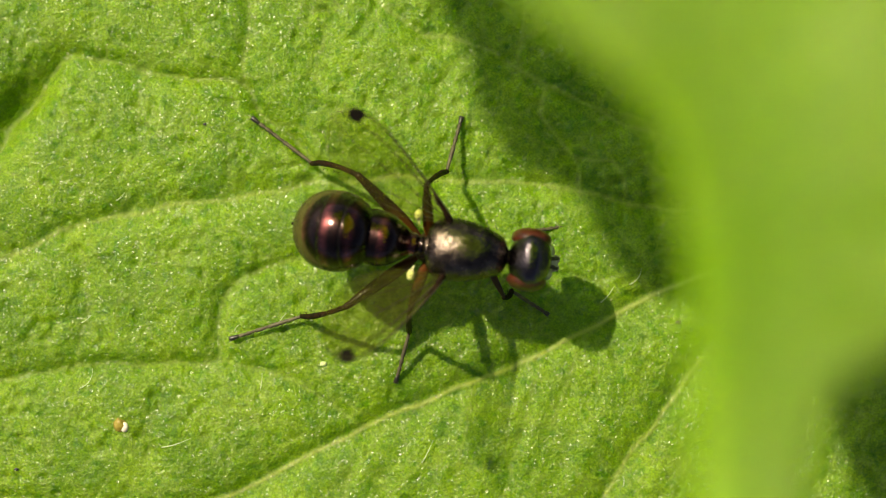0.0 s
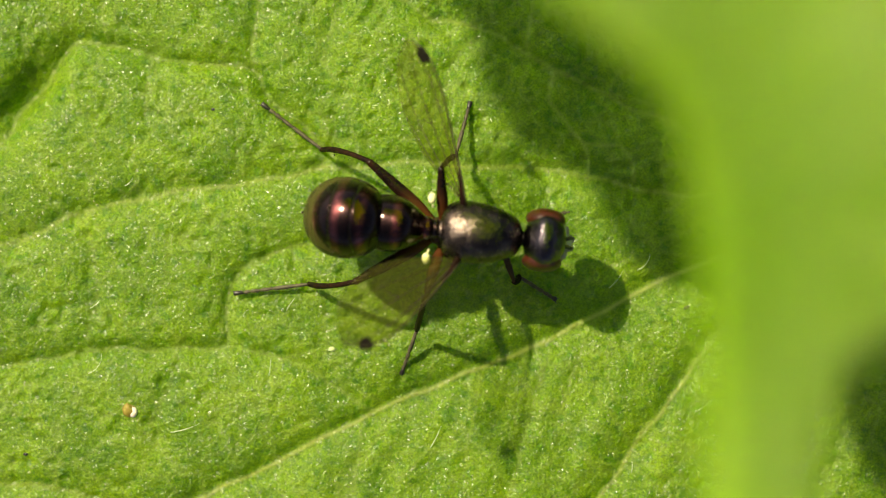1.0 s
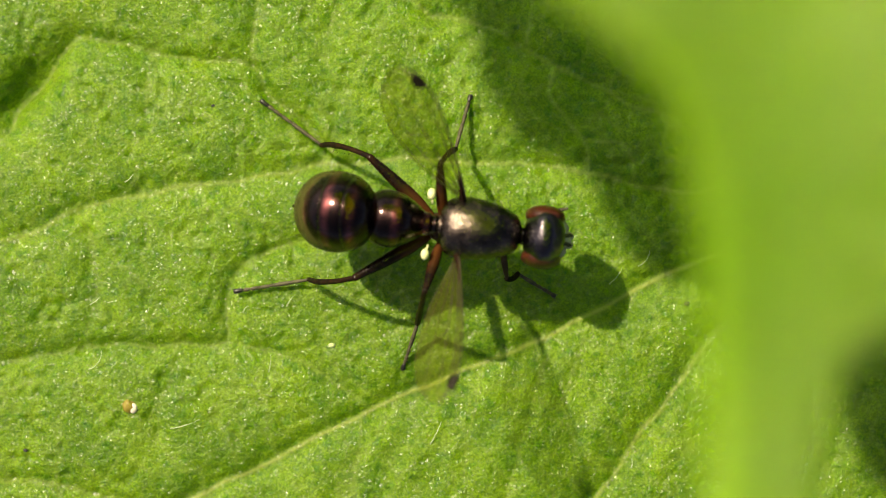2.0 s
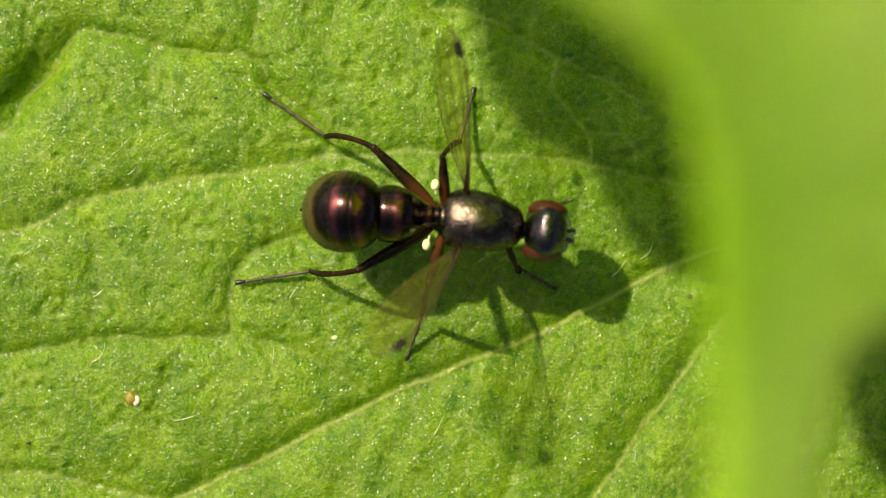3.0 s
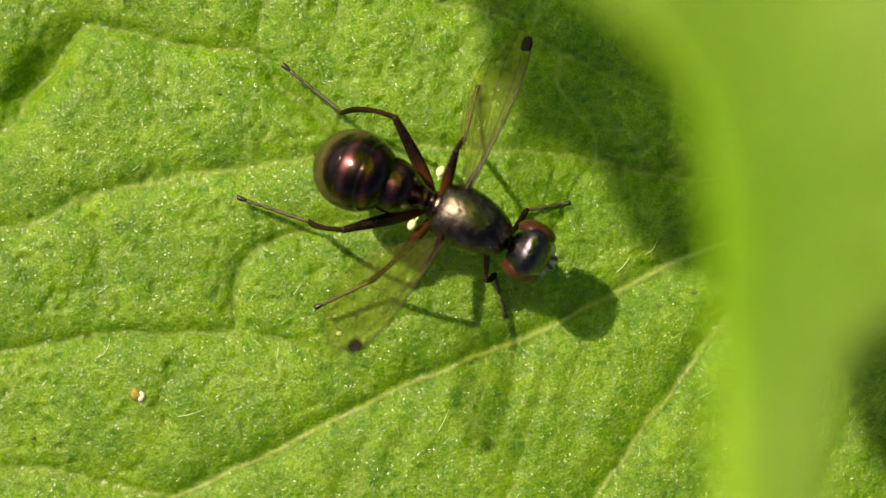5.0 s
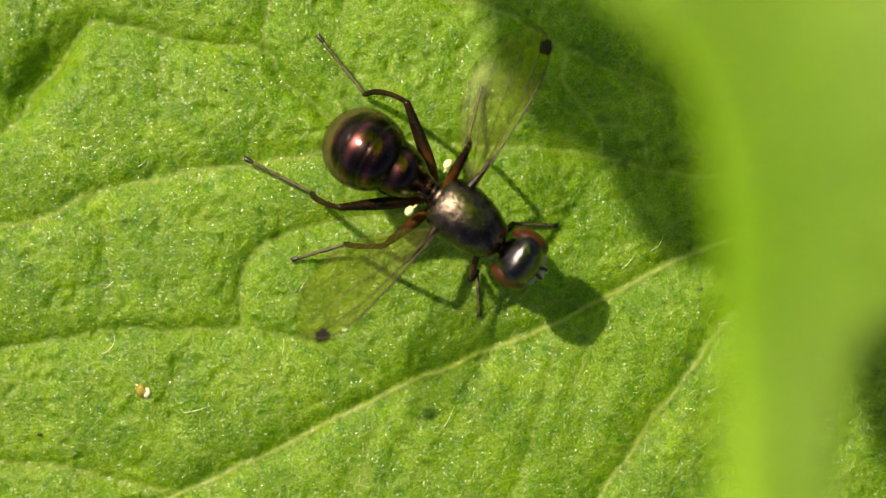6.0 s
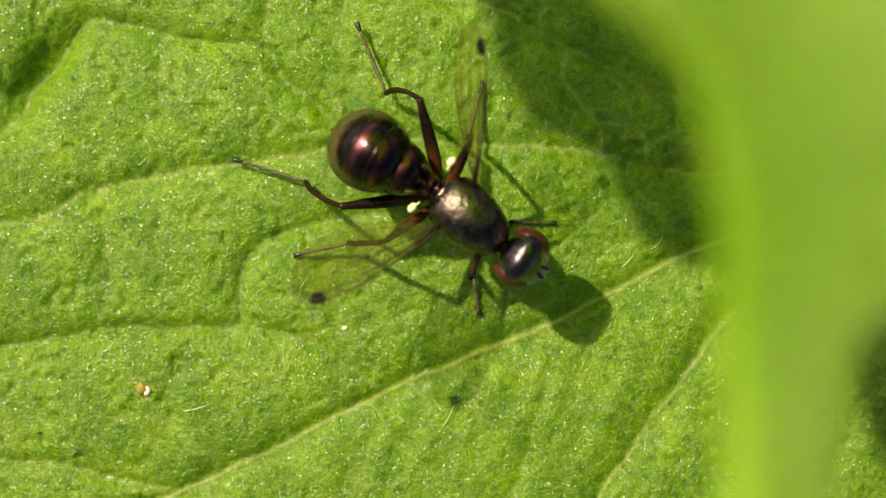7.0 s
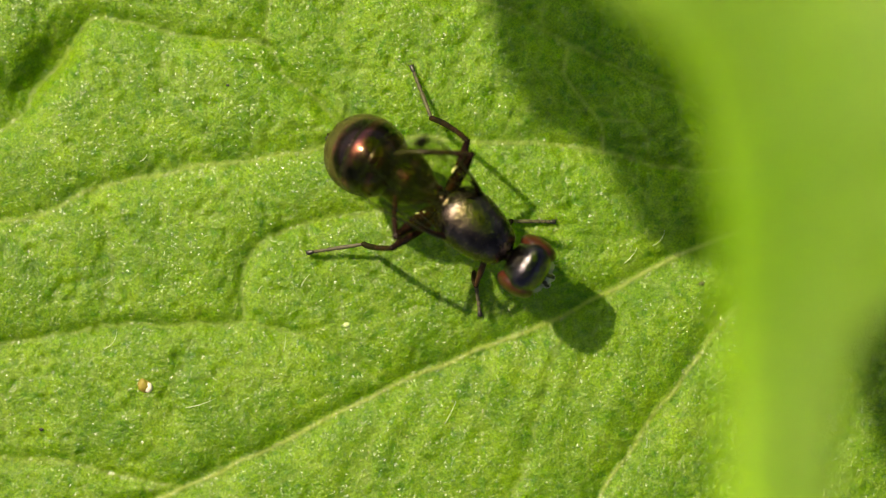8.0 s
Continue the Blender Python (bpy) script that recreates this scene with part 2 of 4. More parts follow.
def loft(stations, n=28, m=26, bm=None, square=1.0):
    """A body along x from stations (x, half width, half height, centre z)."""
    bm = bm or bmesh.new()
    loops = []
    for x, ry, rz, zc in smooth_rows(stations, m):
        ry, rz = max(ry, 0.004), max(rz, 0.004)
        ring = []
        for a in (2 * math.pi * i / n for i in range(n)):
            c, d = math.cos(a), math.sin(a)
            ring.append((x, ry * math.copysign(abs(c) ** square, c), zc + rz * math.copysign(abs(d) ** square, d)))
        loops.append(ring)
    rings(bm, loops)
    return bm


def tube(points, radii, n=8, bm=None):
    bm = bm or bmesh.new()
    pts = [Vector(p) for p in points]
    if not isinstance(radii, (list, tuple, np.ndarray)):
        radii = [radii] * len(pts)
    radii = [float(r) for r in radii]
    loops = []
    for i, p in enumerate(pts):
        d = (pts[min(i + 1, len(pts) - 1)] - pts[max(i - 1, 0)]).normalized()
        ref = Vector((0, 0, 1)) if abs(d.z) < 0.9 else Vector((1, 0, 0))
        u = d.cross(ref).normalized()
        v = d.cross(u)
        loops.append([p + radii[i] * (math.cos(a) * u + math.sin(a) * v) for a in (2 * math.pi * k / n for k in range(n))])
    rings(bm, loops)
    return bm


def ball(x, y, z, rx, ry, rz, u=24, v=16, bm=None):
    bm = bm or bmesh.new()
    made = bmesh.ops.create_uvsphere(bm, u_segments=u, v_segments=v, radius=1.0)["verts"]
    for w in made:
        w.co = Vector((x + rx * w.co.x, y + ry * w.co.y, z + rz * w.co.z))
    return bm


# ---- the leaf ----
def lattice(x, y, size, seed):
    """Smooth random values from -1 to 1 with patches of about size mm."""
    table = np.random.RandomState(seed).uniform(-1, 1, (256, 256))
    gx, gy = x / size + 100.3, y / size + 100.7
    ix, iy = np.floor(gx).astype(int), np.floor(gy).astype(int)
    fx, fy = gx - ix, gy - iy
    fx, fy = fx * fx * (3 - 2 * fx), fy * fy * (3 - 2 * fy)
    ix, iy, jx, jy = ix % 256, iy % 256, (ix + 1) % 256, (iy + 1) % 256
    return ((table[ix, iy] * (1 - fx) + table[jx, iy] * fx) * (1 - fy) + (table[ix, jy] * (1 - fx) + table[jx, jy] * fx) * fy)


# veins: depth of the furrow, its half width, pale rib, then points (mm)
VEINS = [
    (0.15, 0.26, 0.9, [(14, 2.2), (9, 1.6), (6.2, 0.55), (3.85, -0.26), (3.1, -0.62), (2.29, -1.06), (1.57, -1.42), (0.86, -1.75), (0.14, -2.04), (-0.57, -2.33), (-1.11, -2.54), (-2.0, -3.01), (-2.98, -3.49), (-3.96, -3.92), (-5.5, -4.7), (-9, -6.4), (-14, -8)]),
    (0.13, 0.26, 0.45, [(14, 2.2), (9, 1.5), (6, 1.1), (3.85, 0.90), (2.82, 1.08), (1.93, 1.26), (1.04, 1.33), (0.14, 1.39), (-0.75, 1.41), (-1.64, 1.35), (-2.54, 1.21), (-3.43, 1.06), (-4.32, 0.92), (-5.21, 0.74), (-5.84, 0.59), (-6.46, 0.32), (-7.0, 0.14), (-8.5, 0.0), (-12, 0.2), (-18, 0)]),
    (0.13, 0.24, 0.7, [(9, 1.6), (5.8, -0.4), (4.4, -1.35), (3.98, -1.78), (3.4, -2.54), (2.91, -3.29), (2.46, -3.94), (1.6, -5.4), (0, -8)]),
    (0.11, 0.22, 0.3, [(-10, -3.6), (-7.23, -3.68), (-6.34, -3.71), (-5.45, -3.9), (-4.55, -4.12), (-4.3, -4.1)]),
    (0.12, 0.2, 0.15, [(-10, -1.9), (-7.0, -1.8), (-6.46, -1.73), (-6.02, -1.62), (-5.66, -1.53), (-4.77, -1.55), (-4.05, -1.54), (-3.5, -1.49), (-3.43, -1.33), (-3.45, -1.06), (-3.32, -0.44), (-3.07, -0.17), (-2.54, 0.04), (-2.0, 0.14), (-1.2, 0.3), (-0.6, 0.25)]),
    (0.09, 0.2, 0.15, [(-3.5, -1.49), (-2.8, -1.64), (-2.0, -1.91), (-1.55, -2.22), (-1.15, -2.51)]),
    (0.05, 0.16, 0.05, [(-4.23, -1.6), (-4.37, -2.13), (-4.5, -2.4), (-4.5, -3.0)]),
    (0.14, 0.22, 0.15, [(-9, 1.0), (-7.1, 1.66), (-6.78, 2.24), (-6.36, 2.64), (-6.11, 3.04), (-5.79, 3.36), (-5.3, 3.29), (-4.59, 3.09), (-3.96, 3.0), (-3.43, 2.96), (-3.03, 2.85), (-2.8, 2.46), (-2.36, 2.15), (-2.0, 1.7), (-1.64, 1.39)]),
    (0.10, 0.2, 0.2, [(-3.03, 2.85), (-2.98, 3.4), (-2.94, 3.94), (-2.91, 4.5), (-2.8, 7)]),
    (0.06, 0.16, 0.1, [(-4.59, 3.09), (-4.66, 2.69), (-4.7, 2.33)]),
    (0.06, 0.2, 0.1, [(-1.4, 5), (-1.51, 4.12), (-1.73, 3.58), (-1.84, 3.27), (-1.87, 2.96)]),
    (0.05, 0.18, 0.1, [(-5.4, 5.0), (-5.39, 3.94), (-5.35, 3.4)]),
    (0.09, 0.20, 0.3, [(-3, 6), (-0.57, 3.94), (0.14, 3.63), (0.85, 3.42), (1.38, 3.15), (1.92, 2.84), (2.19, 2.70), (2.86, 2.34), (4.5, 1.7), (6.0, 1.1)]),
    (0.04, 0.12, 0.35, [(1.80, 2.90), (1.74, 2.66), (1.74, 2.35), (1.97, 2.03), (2.19, 1.76), (2.28, 1.45), (2.34, 1.14)]),
    (0.04, 0.12, 0.3, [(2.19, 1.76), (2.51, 1.68), (2.82, 1.68), (3.00, 1.45), (3.05, 1.14)]),
    (0.04, 0.12, 0.25, [(1.45, 4.1), (1.39, 3.69), (1.34, 3.28)]),
    (0.05, 0.18, 0.1, [(0.45, 3.3), (0.14, 2.95), (0.05, 2.6), (-0.1, 2.2)]),
    (0.05, 0.16, 0.1, [(-1.84, -1.0), (-1.82, -1.5), (-1.95, -2.0)]),
    (0.04, 0.16, 0.1, [(-1.3, -2.7), (-1.4, -3.5), (-1.5, -4.2)]),
    (0.05, 0.14, 0.1, [(1.65, -1.5), (1.45, -2.3), (1.2, -3.2), (0.9, -4.2)]),
    (0.04, 0.14, 0.1, [(2.3, -1.2), (2.1, -1.9), (1.85, -2.6)]),
    (0.04, 0.14, 0.1, [(0.6, -2.0), (0.45, -2.8), (0.3, -3.6)]),
    (0.06, 0.18, 0.1, [(-5.84, 0.59), (-5.6, 0.1), (-5.5, -0.5), (-5.66, -1.53)]),
]


def to_line(x, y, pts):
    best = np.full(x.shape, 1e9)
    for (ax, ay), (bx, by) in zip(pts, pts[1:]):
        dx, dy = bx - ax, by - ay
        f = np.clip(((x - ax) * dx + (y - ay) * dy) / (dx * dx + dy * dy), 0, 1)
        best = np.minimum(best, np.hypot(x - ax - f * dx, y - ay - f * dy))
    return best


def leaf_height(x, y):
    """Height of the leaf's upper side and how much a place is vein."""
    wx = x + 0.05 * lattice(x, y, 0.45, 3)
    wy = y + 0.05 * lattice(x, y, 0.45, 4)
    furrow, rib, pale = np.zeros_like(x), np.zeros_like(x), np.zeros_like(x)
    for depth, width, light, pts in VEINS:
        d = to_line(wx, wy, smooth_rows(pts, len(pts) * 4))
        furrow = np.maximum(furrow, 1.4 * depth * np.exp(-d / (0.85 * width)))
        rib = np.maximum(rib, (0.25 + light) * 0.05 * np.exp(-(d / 0.045) ** 2))
        pale = np.maximum(pale, (0.08 + 0.85 * light) * np.exp(-(d / 0.032) ** 2))
    h = -furrow + rib
    h += 0.04 * lattice(x, y, 1.6, 5) + 0.02 * lattice(x, y, 0.55, 6)
    # a deep fold beside the outer vein
    h -= 0.36 * np.exp(-(((x + 6.62) * 0.76 - (y - 2.55) * 0.65) / 0.30) ** 2 - (((x + 6.62) * 0.65 + (y - 2.55) * 0.76) / 0.80) ** 2)
    # long puckers beside the lower veins
    u, v = x * 0.42 + y * 0.91, x * 0.91 - y * 0.42
    low = 1 / (1 + np.exp(-(x * 0.45 - y - 1.6) * 2.5))
    h += 0.03 * low * lattice(u / 5.0, v, 0.3, 7)
    # dimples
    pits = lattice(x, y, 0.13, 8) * 0.65 + lattice(x, y, 0.21, 9) * 0.65
    h -= 0.07 * np.clip(pits - 0.2, 0, 1) * (1 - 0.5 * low)
    h += 0.008 * lattice(x, y, 0.08, 10)
    return h, np.clip(pale, 0, 1)


def spread(lo, hi, step, far):
    """Even steps from lo to hi, then wider and wider ones out to far."""
    out, s, a, b = [], step, lo, hi
    low, high = [], []
    while b < far:
        s *= 1.12
        a, b = a - s, b + s
        low.append(a)
        high.append(b)
    return np.array(low[::-1] + list(np.arange(lo, hi + step / 2, step)) + high)


def sheet(name, x, y, z, keep, thick, mat, vein=None):
    """A blade from a grid of points: upper side, under side and rim."""
    nx, ny = x.shape
    quad = keep[:-1, :-1] & keep[1:, :-1] & keep[1:, 1:] & keep[:-1, 1:]
    ii, jj = np.nonzero(quad)
    idx = np.arange(nx * ny).reshape(nx, ny)
    top = np.stack([idx[ii, jj], idx[ii + 1, jj], idx[ii + 1, jj + 1], idx[ii, jj + 1]], 1)
    used, inv = np.unique(top, return_inverse=True)
    top = inv.reshape(top.shape)
    co = np.stack([x.ravel(), y.ravel(), z.ravel()], 1)[used]
    n = len(co)
    under = co.copy()
    under[:, 2] -= thick
    edges = np.concatenate([top[:, [0, 1]], top[:, [1, 2]], top[:, [2, 3]], top[:, [3, 0]]])
    key = np.sort(edges, 1)
    key = key[:, 0].astype(np.int64) * n + key[:, 1]
    _, first, count = np.unique(key, return_index=True, return_counts=True)
    rim = edges[first[count == 1]]
    faces = np.concatenate([top, top[:, ::-1] + n, np.stack([rim[:, 1], rim[:, 0], rim[:, 0] + n, rim[:, 1] + n], 1)])
    co = np.concatenate([co, under]) * MM
    me = bpy.data.meshes.new(name)
    me.vertices.add(len(co))
    me.vertices.foreach_set("co", co.ravel())
    me.loops.add(faces.size)
    me.loops.foreach_set("vertex_index", faces.ravel())
    me.polygons.add(len(faces))
    me.polygons.foreach_set("loop_start", np.arange(0, faces.size, 4))
    me.polygons.foreach_set("use_smooth", np.ones(len(faces), bool))
    me.update(calc_edges=True)
    if vein is not None:
        v = vein.ravel()[used]
        a = me.attributes.new("vein", "FLOAT", "POINT")
        a.data.foreach_set("value", np.concatenate([v, v]).astype(np.float32))
    me.materials.append(mat)
    return new(name, me)


def make_leaf():
    xs = spread(-7.7, 7.7, 0.035, 30)
    ys = spread(-4.9, 4.9, 0.035, 30)
    x, y = np.meshgrid(xs, ys, indexing="ij")
    z, pale = leaf_height(x, y)
    far = np.clip((np.hypot(x, y) - 8) / 20, 0, 1)
    z -= 3.0 * far ** 2
    u, v = (x + 7) / 24, (y + 2) / 17
    a = np.arctan2(v, u)
    rim = 1 + 0.02 * np.abs(np.sin(a * 22)) + 0.05 * np.cos(a)
    ob = sheet("leaf", x, y, z, np.hypot(u, v) < rim, 0.22, M_LEAF, pale)
    tagged(ob, "broad sunlit green leaf with puckered blade and pale sunken veins", "leaf")
    stalk = [(15, 0.5, -0.5), (19, 0.8, -2.5), (24, 1.5, -10), (27, 2, -30), (27, 2, -80), (26, 2, -121)]
    part("leaf_stalk", tube(smooth_rows(stalk, 24), 0.9, 12), M_LEAF, ob)
    return ob


# the upper leaf, out of focus: (y, left edge x, right edge x) from its tip upwards, in mm
UPPER_LEFT = [(-5.60, 2.30), (-4.60, 2.05), (-3.20, 1.98), (-1.83, 1.98), (-1.49, 1.98), (-1.07, 1.97), (-0.66, 1.94), (-0.24, 1.91), (0.17, 1.87), (0.58, 1.81), (1.00, 1.72), (1.37, 1.50), (1.62, 1.18), (1.83, 0.94), (4.60, -2.30), (5.31, -2.60), (6.74, -3.00), (7.20, -3.90), (8.00, -5.97), (8.45, -6.37), (9.25, -6.72), (9.61, -7.08), (9.88, -7.80), (10.59, -8.28), (11.39, -8.53), (11.84, -8.64), (12.38, -9.05), (16.00, -10.20), (21.00, -9.00), (26.00, -5.00), (30.00, 1.90)]
UPPER_RIGHT = [(-5.60, 2.40), (-4.60, 2.65), (-3.20, 2.70), (-1.83, 2.72), (-1.49, 2.74), (-1.16, 2.80), (-0.82, 2.92), (-0.60, 3.25), (-0.10, 4.60), (1.00, 7.50), (5.00, 11.00), (14.00, 12.00), (22.00, 8.00), (30.00, 2.10)]
UPPER_Z = 14.0


def make_upper_leaf():
    rows = np.concatenate([np.arange(-5.6, 13.0, 0.11), np.linspace(13.0, 30.0, 60)])
    left = np.interp(rows, [p[0] for p in UPPER_LEFT], [p[1] for p in UPPER_LEFT])
    right = np.interp(rows, [p[0] for p in UPPER_RIGHT], [p[1] for p in UPPER_RIGHT])
    f = np.linspace(0, 1, 90)
    x = left[:, None] + (right - left)[:, None] * f
    y = np.repeat(rows[:, None], len(f), 1)
    mid = 2.35 + 0.04 * (y + 5)
    d = np.abs(x - mid)
    side = to_line(x, y, [(2.9, 2.0), (5.5, 4.0), (10, 6)])
    side2 = to_line(x, y, [(2.9, 3.5), (0.5, 5.5), (-5, 9)])
    pale = 0.3 * np.clip(np.exp(-(d / 0.6) ** 2) + 0.6 * np.exp(-(side / 0.2) ** 2) + 0.6 * np.exp(-(side2 / 0.2) ** 2), 0, 1)
    z = UPPER_Z + 0.16 * lattice(x, y, 1.9, 21) + 0.03 * lattice(x, y, 0.6, 22) - 0.03 * np.exp(-(d / 0.5) ** 2)
    z += -0.15 * np.exp(-side / 0.5) - 0.15 * np.exp(-side2 / 0.5) + 0.1 * np.log1p(np.exp(2 * np.clip(x - 2.2, -20, 20)))
    z -= 0.22 * np.clip(x - 1.6, 0, 5) / (1 + np.exp(-1.2 * (y - 0.6)))
    z += 0.07 * np.exp(-(x - left[:, None]) / 0.25)
    ob = sheet("leaf", x, y, z, np.ones(x.shape, bool), 0.2, M_FORE, pale)
    tagged(ob, "lobed light green leaf hanging over the other one", "leaf")
    stalk = [(2.0, 29.8, 13.9), (2.5, 33, 12), (4, 37, -2), (5, 40, -30), (5, 41, -80), (5, 41, -121)]
    part("leaf_stalk", tube(smooth_rows(stalk, 24), 0.8, 12), M_FORE, ob)
    return ob


# Unseen ground, added so that reflections and bounced light meet something dark below.
def make_ground():
    bm = bmesh.new()
    bmesh.ops.create_grid(bm, x_segments=40, y_segments=40, size=400000)
    for v in bm.verts:
        v.co.z = -120
    ob = new("ground", to_mesh("ground", bm, M_SOIL))
    return tagged(ob, "unseen dark soil added below the plants to close off the sky", "ground", kind="structure")


make_ground()
main_leaf = make_leaf()
make_upper_leaf()


# ---- the fly ----
BODY_Z = 1.5
fly = new("fly")
tagged(fly, "small black scavenger fly with ant-like waist and spotted wings", "fly")


def spike(bm, root, tip, r=0.008):
    tube([root, [(a + b) / 2 for a, b in zip(root, tip)], tip], [r, r * 0.7, r * 0.15], 5, bm)


def make_thorax():
    shape = [(-0.62, 0.05, 0.05, -0.02), (-0.59, 0.23, 0.17, 0.05), (-0.52, 0.37, 0.28, 0.03), (-0.40, 0.445, 0.37, 0.01),
             (-0.22, 0.47, 0.43, 0.0), (0.0, 0.455, 0.44, 0.0), (0.22, 0.41, 0.41, -0.01), (0.40, 0.345, 0.35, -0.03),
             (0.54, 0.27, 0.26, -0.05), (0.62, 0.13, 0.13, -0.06)]
    ob = part("thorax", loft(shape, 36, 40), M_THORAX, fly, "bronze-black shining thorax", at_mm(0, 0, BODY_Z))
    bm = ball(-0.52, 0, 0.15, 0.13, 0.19, 0.10)
    part("scutellum", bm, M_THORAX, ob)
    part("neck", tube([(0.56, 0, -0.05), (0.66, 0, -0.04), (0.76, 0, -0.03)], [0.13, 0.10, 0.14], 12), M_LEG, ob)
    rng = random.Random(4)
    for side in (1, -1):
        bm = bmesh.new()
        for x in (0.42, 0.3, 0.1, -0.1, -0.35):
            y = 0.40 * side
            spike(bm, (x, y * 0.95, 0.10), (x - 0.08 - 0.05 * rng.random(), y * 1.35, 0.14 + 0.06 * rng.random()), 0.005)
        spike(bm, (-0.62, 0.1 * side, 0.18), (-0.86, 0.16 * side, 0.26), 0.007)
        part("bristles", bm, M_BLACK, ob)
    return ob


def make_head():
    shape = [(-0.31, 0.06, 0.06, 0), (-0.28, 0.20, 0.20, 0.0), (-0.20, 0.32, 0.33, 0.0), (-0.06, 0.42, 0.45, 0.0), (0.10, 0.41, 0.45, -0.01),
             (0.22, 0.32, 0.35, -0.03), (0.30, 0.20, 0.25, -0.06), (0.34, 0.05, 0.07, -0.08)]
    ob = part("head", loft(shape, 40, 36, None, 0.78), M_HEAD, fly, "blue-black head between large eyes", at_mm(0.945, 0, BODY_Z - 0.02))
    for side in (1, -1):
        part("eye", ball(0.0, 0.315 * side, -0.05, 0.30, 0.162, 0.37, 28, 20), M_EYE, ob, "large red-brown compound eye")
        bm = ball(0.345, 0.06 * side, -0.10, 0.07, 0.032, 0.05, 12, 8)
        ball(0.41, 0.075 * side, -0.14, 0.05, 0.03, 0.045, 12, 8, bm)
        spike(bm, (0.40, 0.07 * side, -0.08), (0.52, 0.19 * side, -0.02), 0.006)
        part("antenna", bm, M_TARSUS, ob, "short grey antenna with a fine bristle")
        bm = bmesh.new()
        for k in range(5):
            spike(bm, (0.30, (0.05 + 0.05 * k) * side, -0.22), (0.45 - 0.02 * k, (0.05 + 0.075 * k) * side, -0.20 - 0.05 * (k % 2)), 0.007)
        part("whiskers", bm, M_MOUTH, ob, "pale whiskers round the mouth")
        bm = bmesh.new()
        spike(bm, (-0.10, 0.12 * side, 0.37), (-0.2, 0.16 * side, 0.54), 0.006)
        spike(bm, (0.12, 0.12 * side, 0.36), (0.22, 0.17 * side, 0.48), 0.006)
        part("bristles", bm, M_BLACK, ob)
    bm = tube([(0.24, 0, -0.28), (0.36, 0.0, -0.36), (0.42, 0, -0.46)], [0.10, 0.09, 0.05], 12)
    ball(0.40, 0.06, -0.42, 0.09, 0.07, 0.07, 12, 8, bm)
    ball(0.40, -0.06, -0.42, 0.09, 0.07, 0.07, 12, 8, bm)
    ball(0.28, -0.16, -0.30, 0.11, 0.12, 0.13, 14, 10, bm)
    ball(0.28, 0.16, -0.30, 0.11, 0.12, 0.13, 14, 10, bm)
    part("mouthparts", bm, M_MOUTH, ob, "pale translucent mouthparts")
    return ob


def make_waist():
    shape = [(0.06, 0.10, 0.10, 0), (0.0, 0.15, 0.14, 0), (-0.05, 0.13, 0.12, 0), (-0.10, 0.165, 0.16, 0), (-0.17, 0.175, 0.17, 0),
             (-0.25, 0.235, 0.24, 0), (-0.34, 0.30, 0.34, 0.02), (-0.45, 0.365, 0.43, 0.03), (-0.57, 0.41, 0.48, 0.02),
             (-0.70, 0.43, 0.48, 0.0), (-0.84, 0.42, 0.45, 0), (-0.95, 0.38, 0.38, 0)]
    return part("waist", loft(shape, 28, 40), M_ABDOMEN, fly, "narrow beaded waist")


def band(a, b, lip, material_, name, parent, label=""):
    """One ring of the round abdomen between two places along its axis (0 front, 1 tip)."""
    def radius(s):
        return max(0.02, 0.615 * max(0.0, 1 - abs((s - 0.52) / 0.525) ** 2.15) ** 0.5)
    rows = []
    for k in range(9):
        s = a + (b - a) * k / 8
        r = radius(s) - lip
        rows.append((0.66 - 1.32 * s, r, r * 1.12, -0.10 * (s - 0.5) ** 2 - 0.30 * (s - 0.45)))
    bm = bmesh.new()
    rings(bm, [[(x, ry * math.cos(t), zc + rz * math.sin(t)) for t in (2 * math.pi * i / 40 for i in range(40))]
               for x, ry, rz, zc in rows])
    return part(name, bm, material_, parent, label)


def make_abdomen():
    ob = band(0.0, 0.30, 0.0, M_PLATES, "abdomen", fly, "round purple-bronze abdomen with an olive tip")
    band(0.28, 0.56, 0.002, M_PLATES, "segment", ob)
    band(0.54, 0.78, 0.004, M_PLATES, "segment", ob)
    band(0.765, 0.845, 0.007, M_PLATES, "segment", ob)
    band(0.83, 0.91, 0.011, M_OLIVE, "segment", ob, "olive rear segment")
    band(0.89, 0.985, 0.016, M_OLIVE, "segment", ob, "olive rear segment")
    part("tail", tube([(-0.56, 0, -0.18), (-0.68, 0, -0.18), (-0.78, 0, -0.20)], [0.07, 0.05, 0.02], 10), M_LEG, ob)
    bm = bmesh.new()
    for y in (-0.4, -0.2, 0.05, 0.3):
        spike(bm, (-0.42, y, 0.28), (-0.60, y * 1.25, 0.40), 0.005)
    part("bristles", bm, M_BLACK, ob)
    return ob


WING_SIZE = 0.96


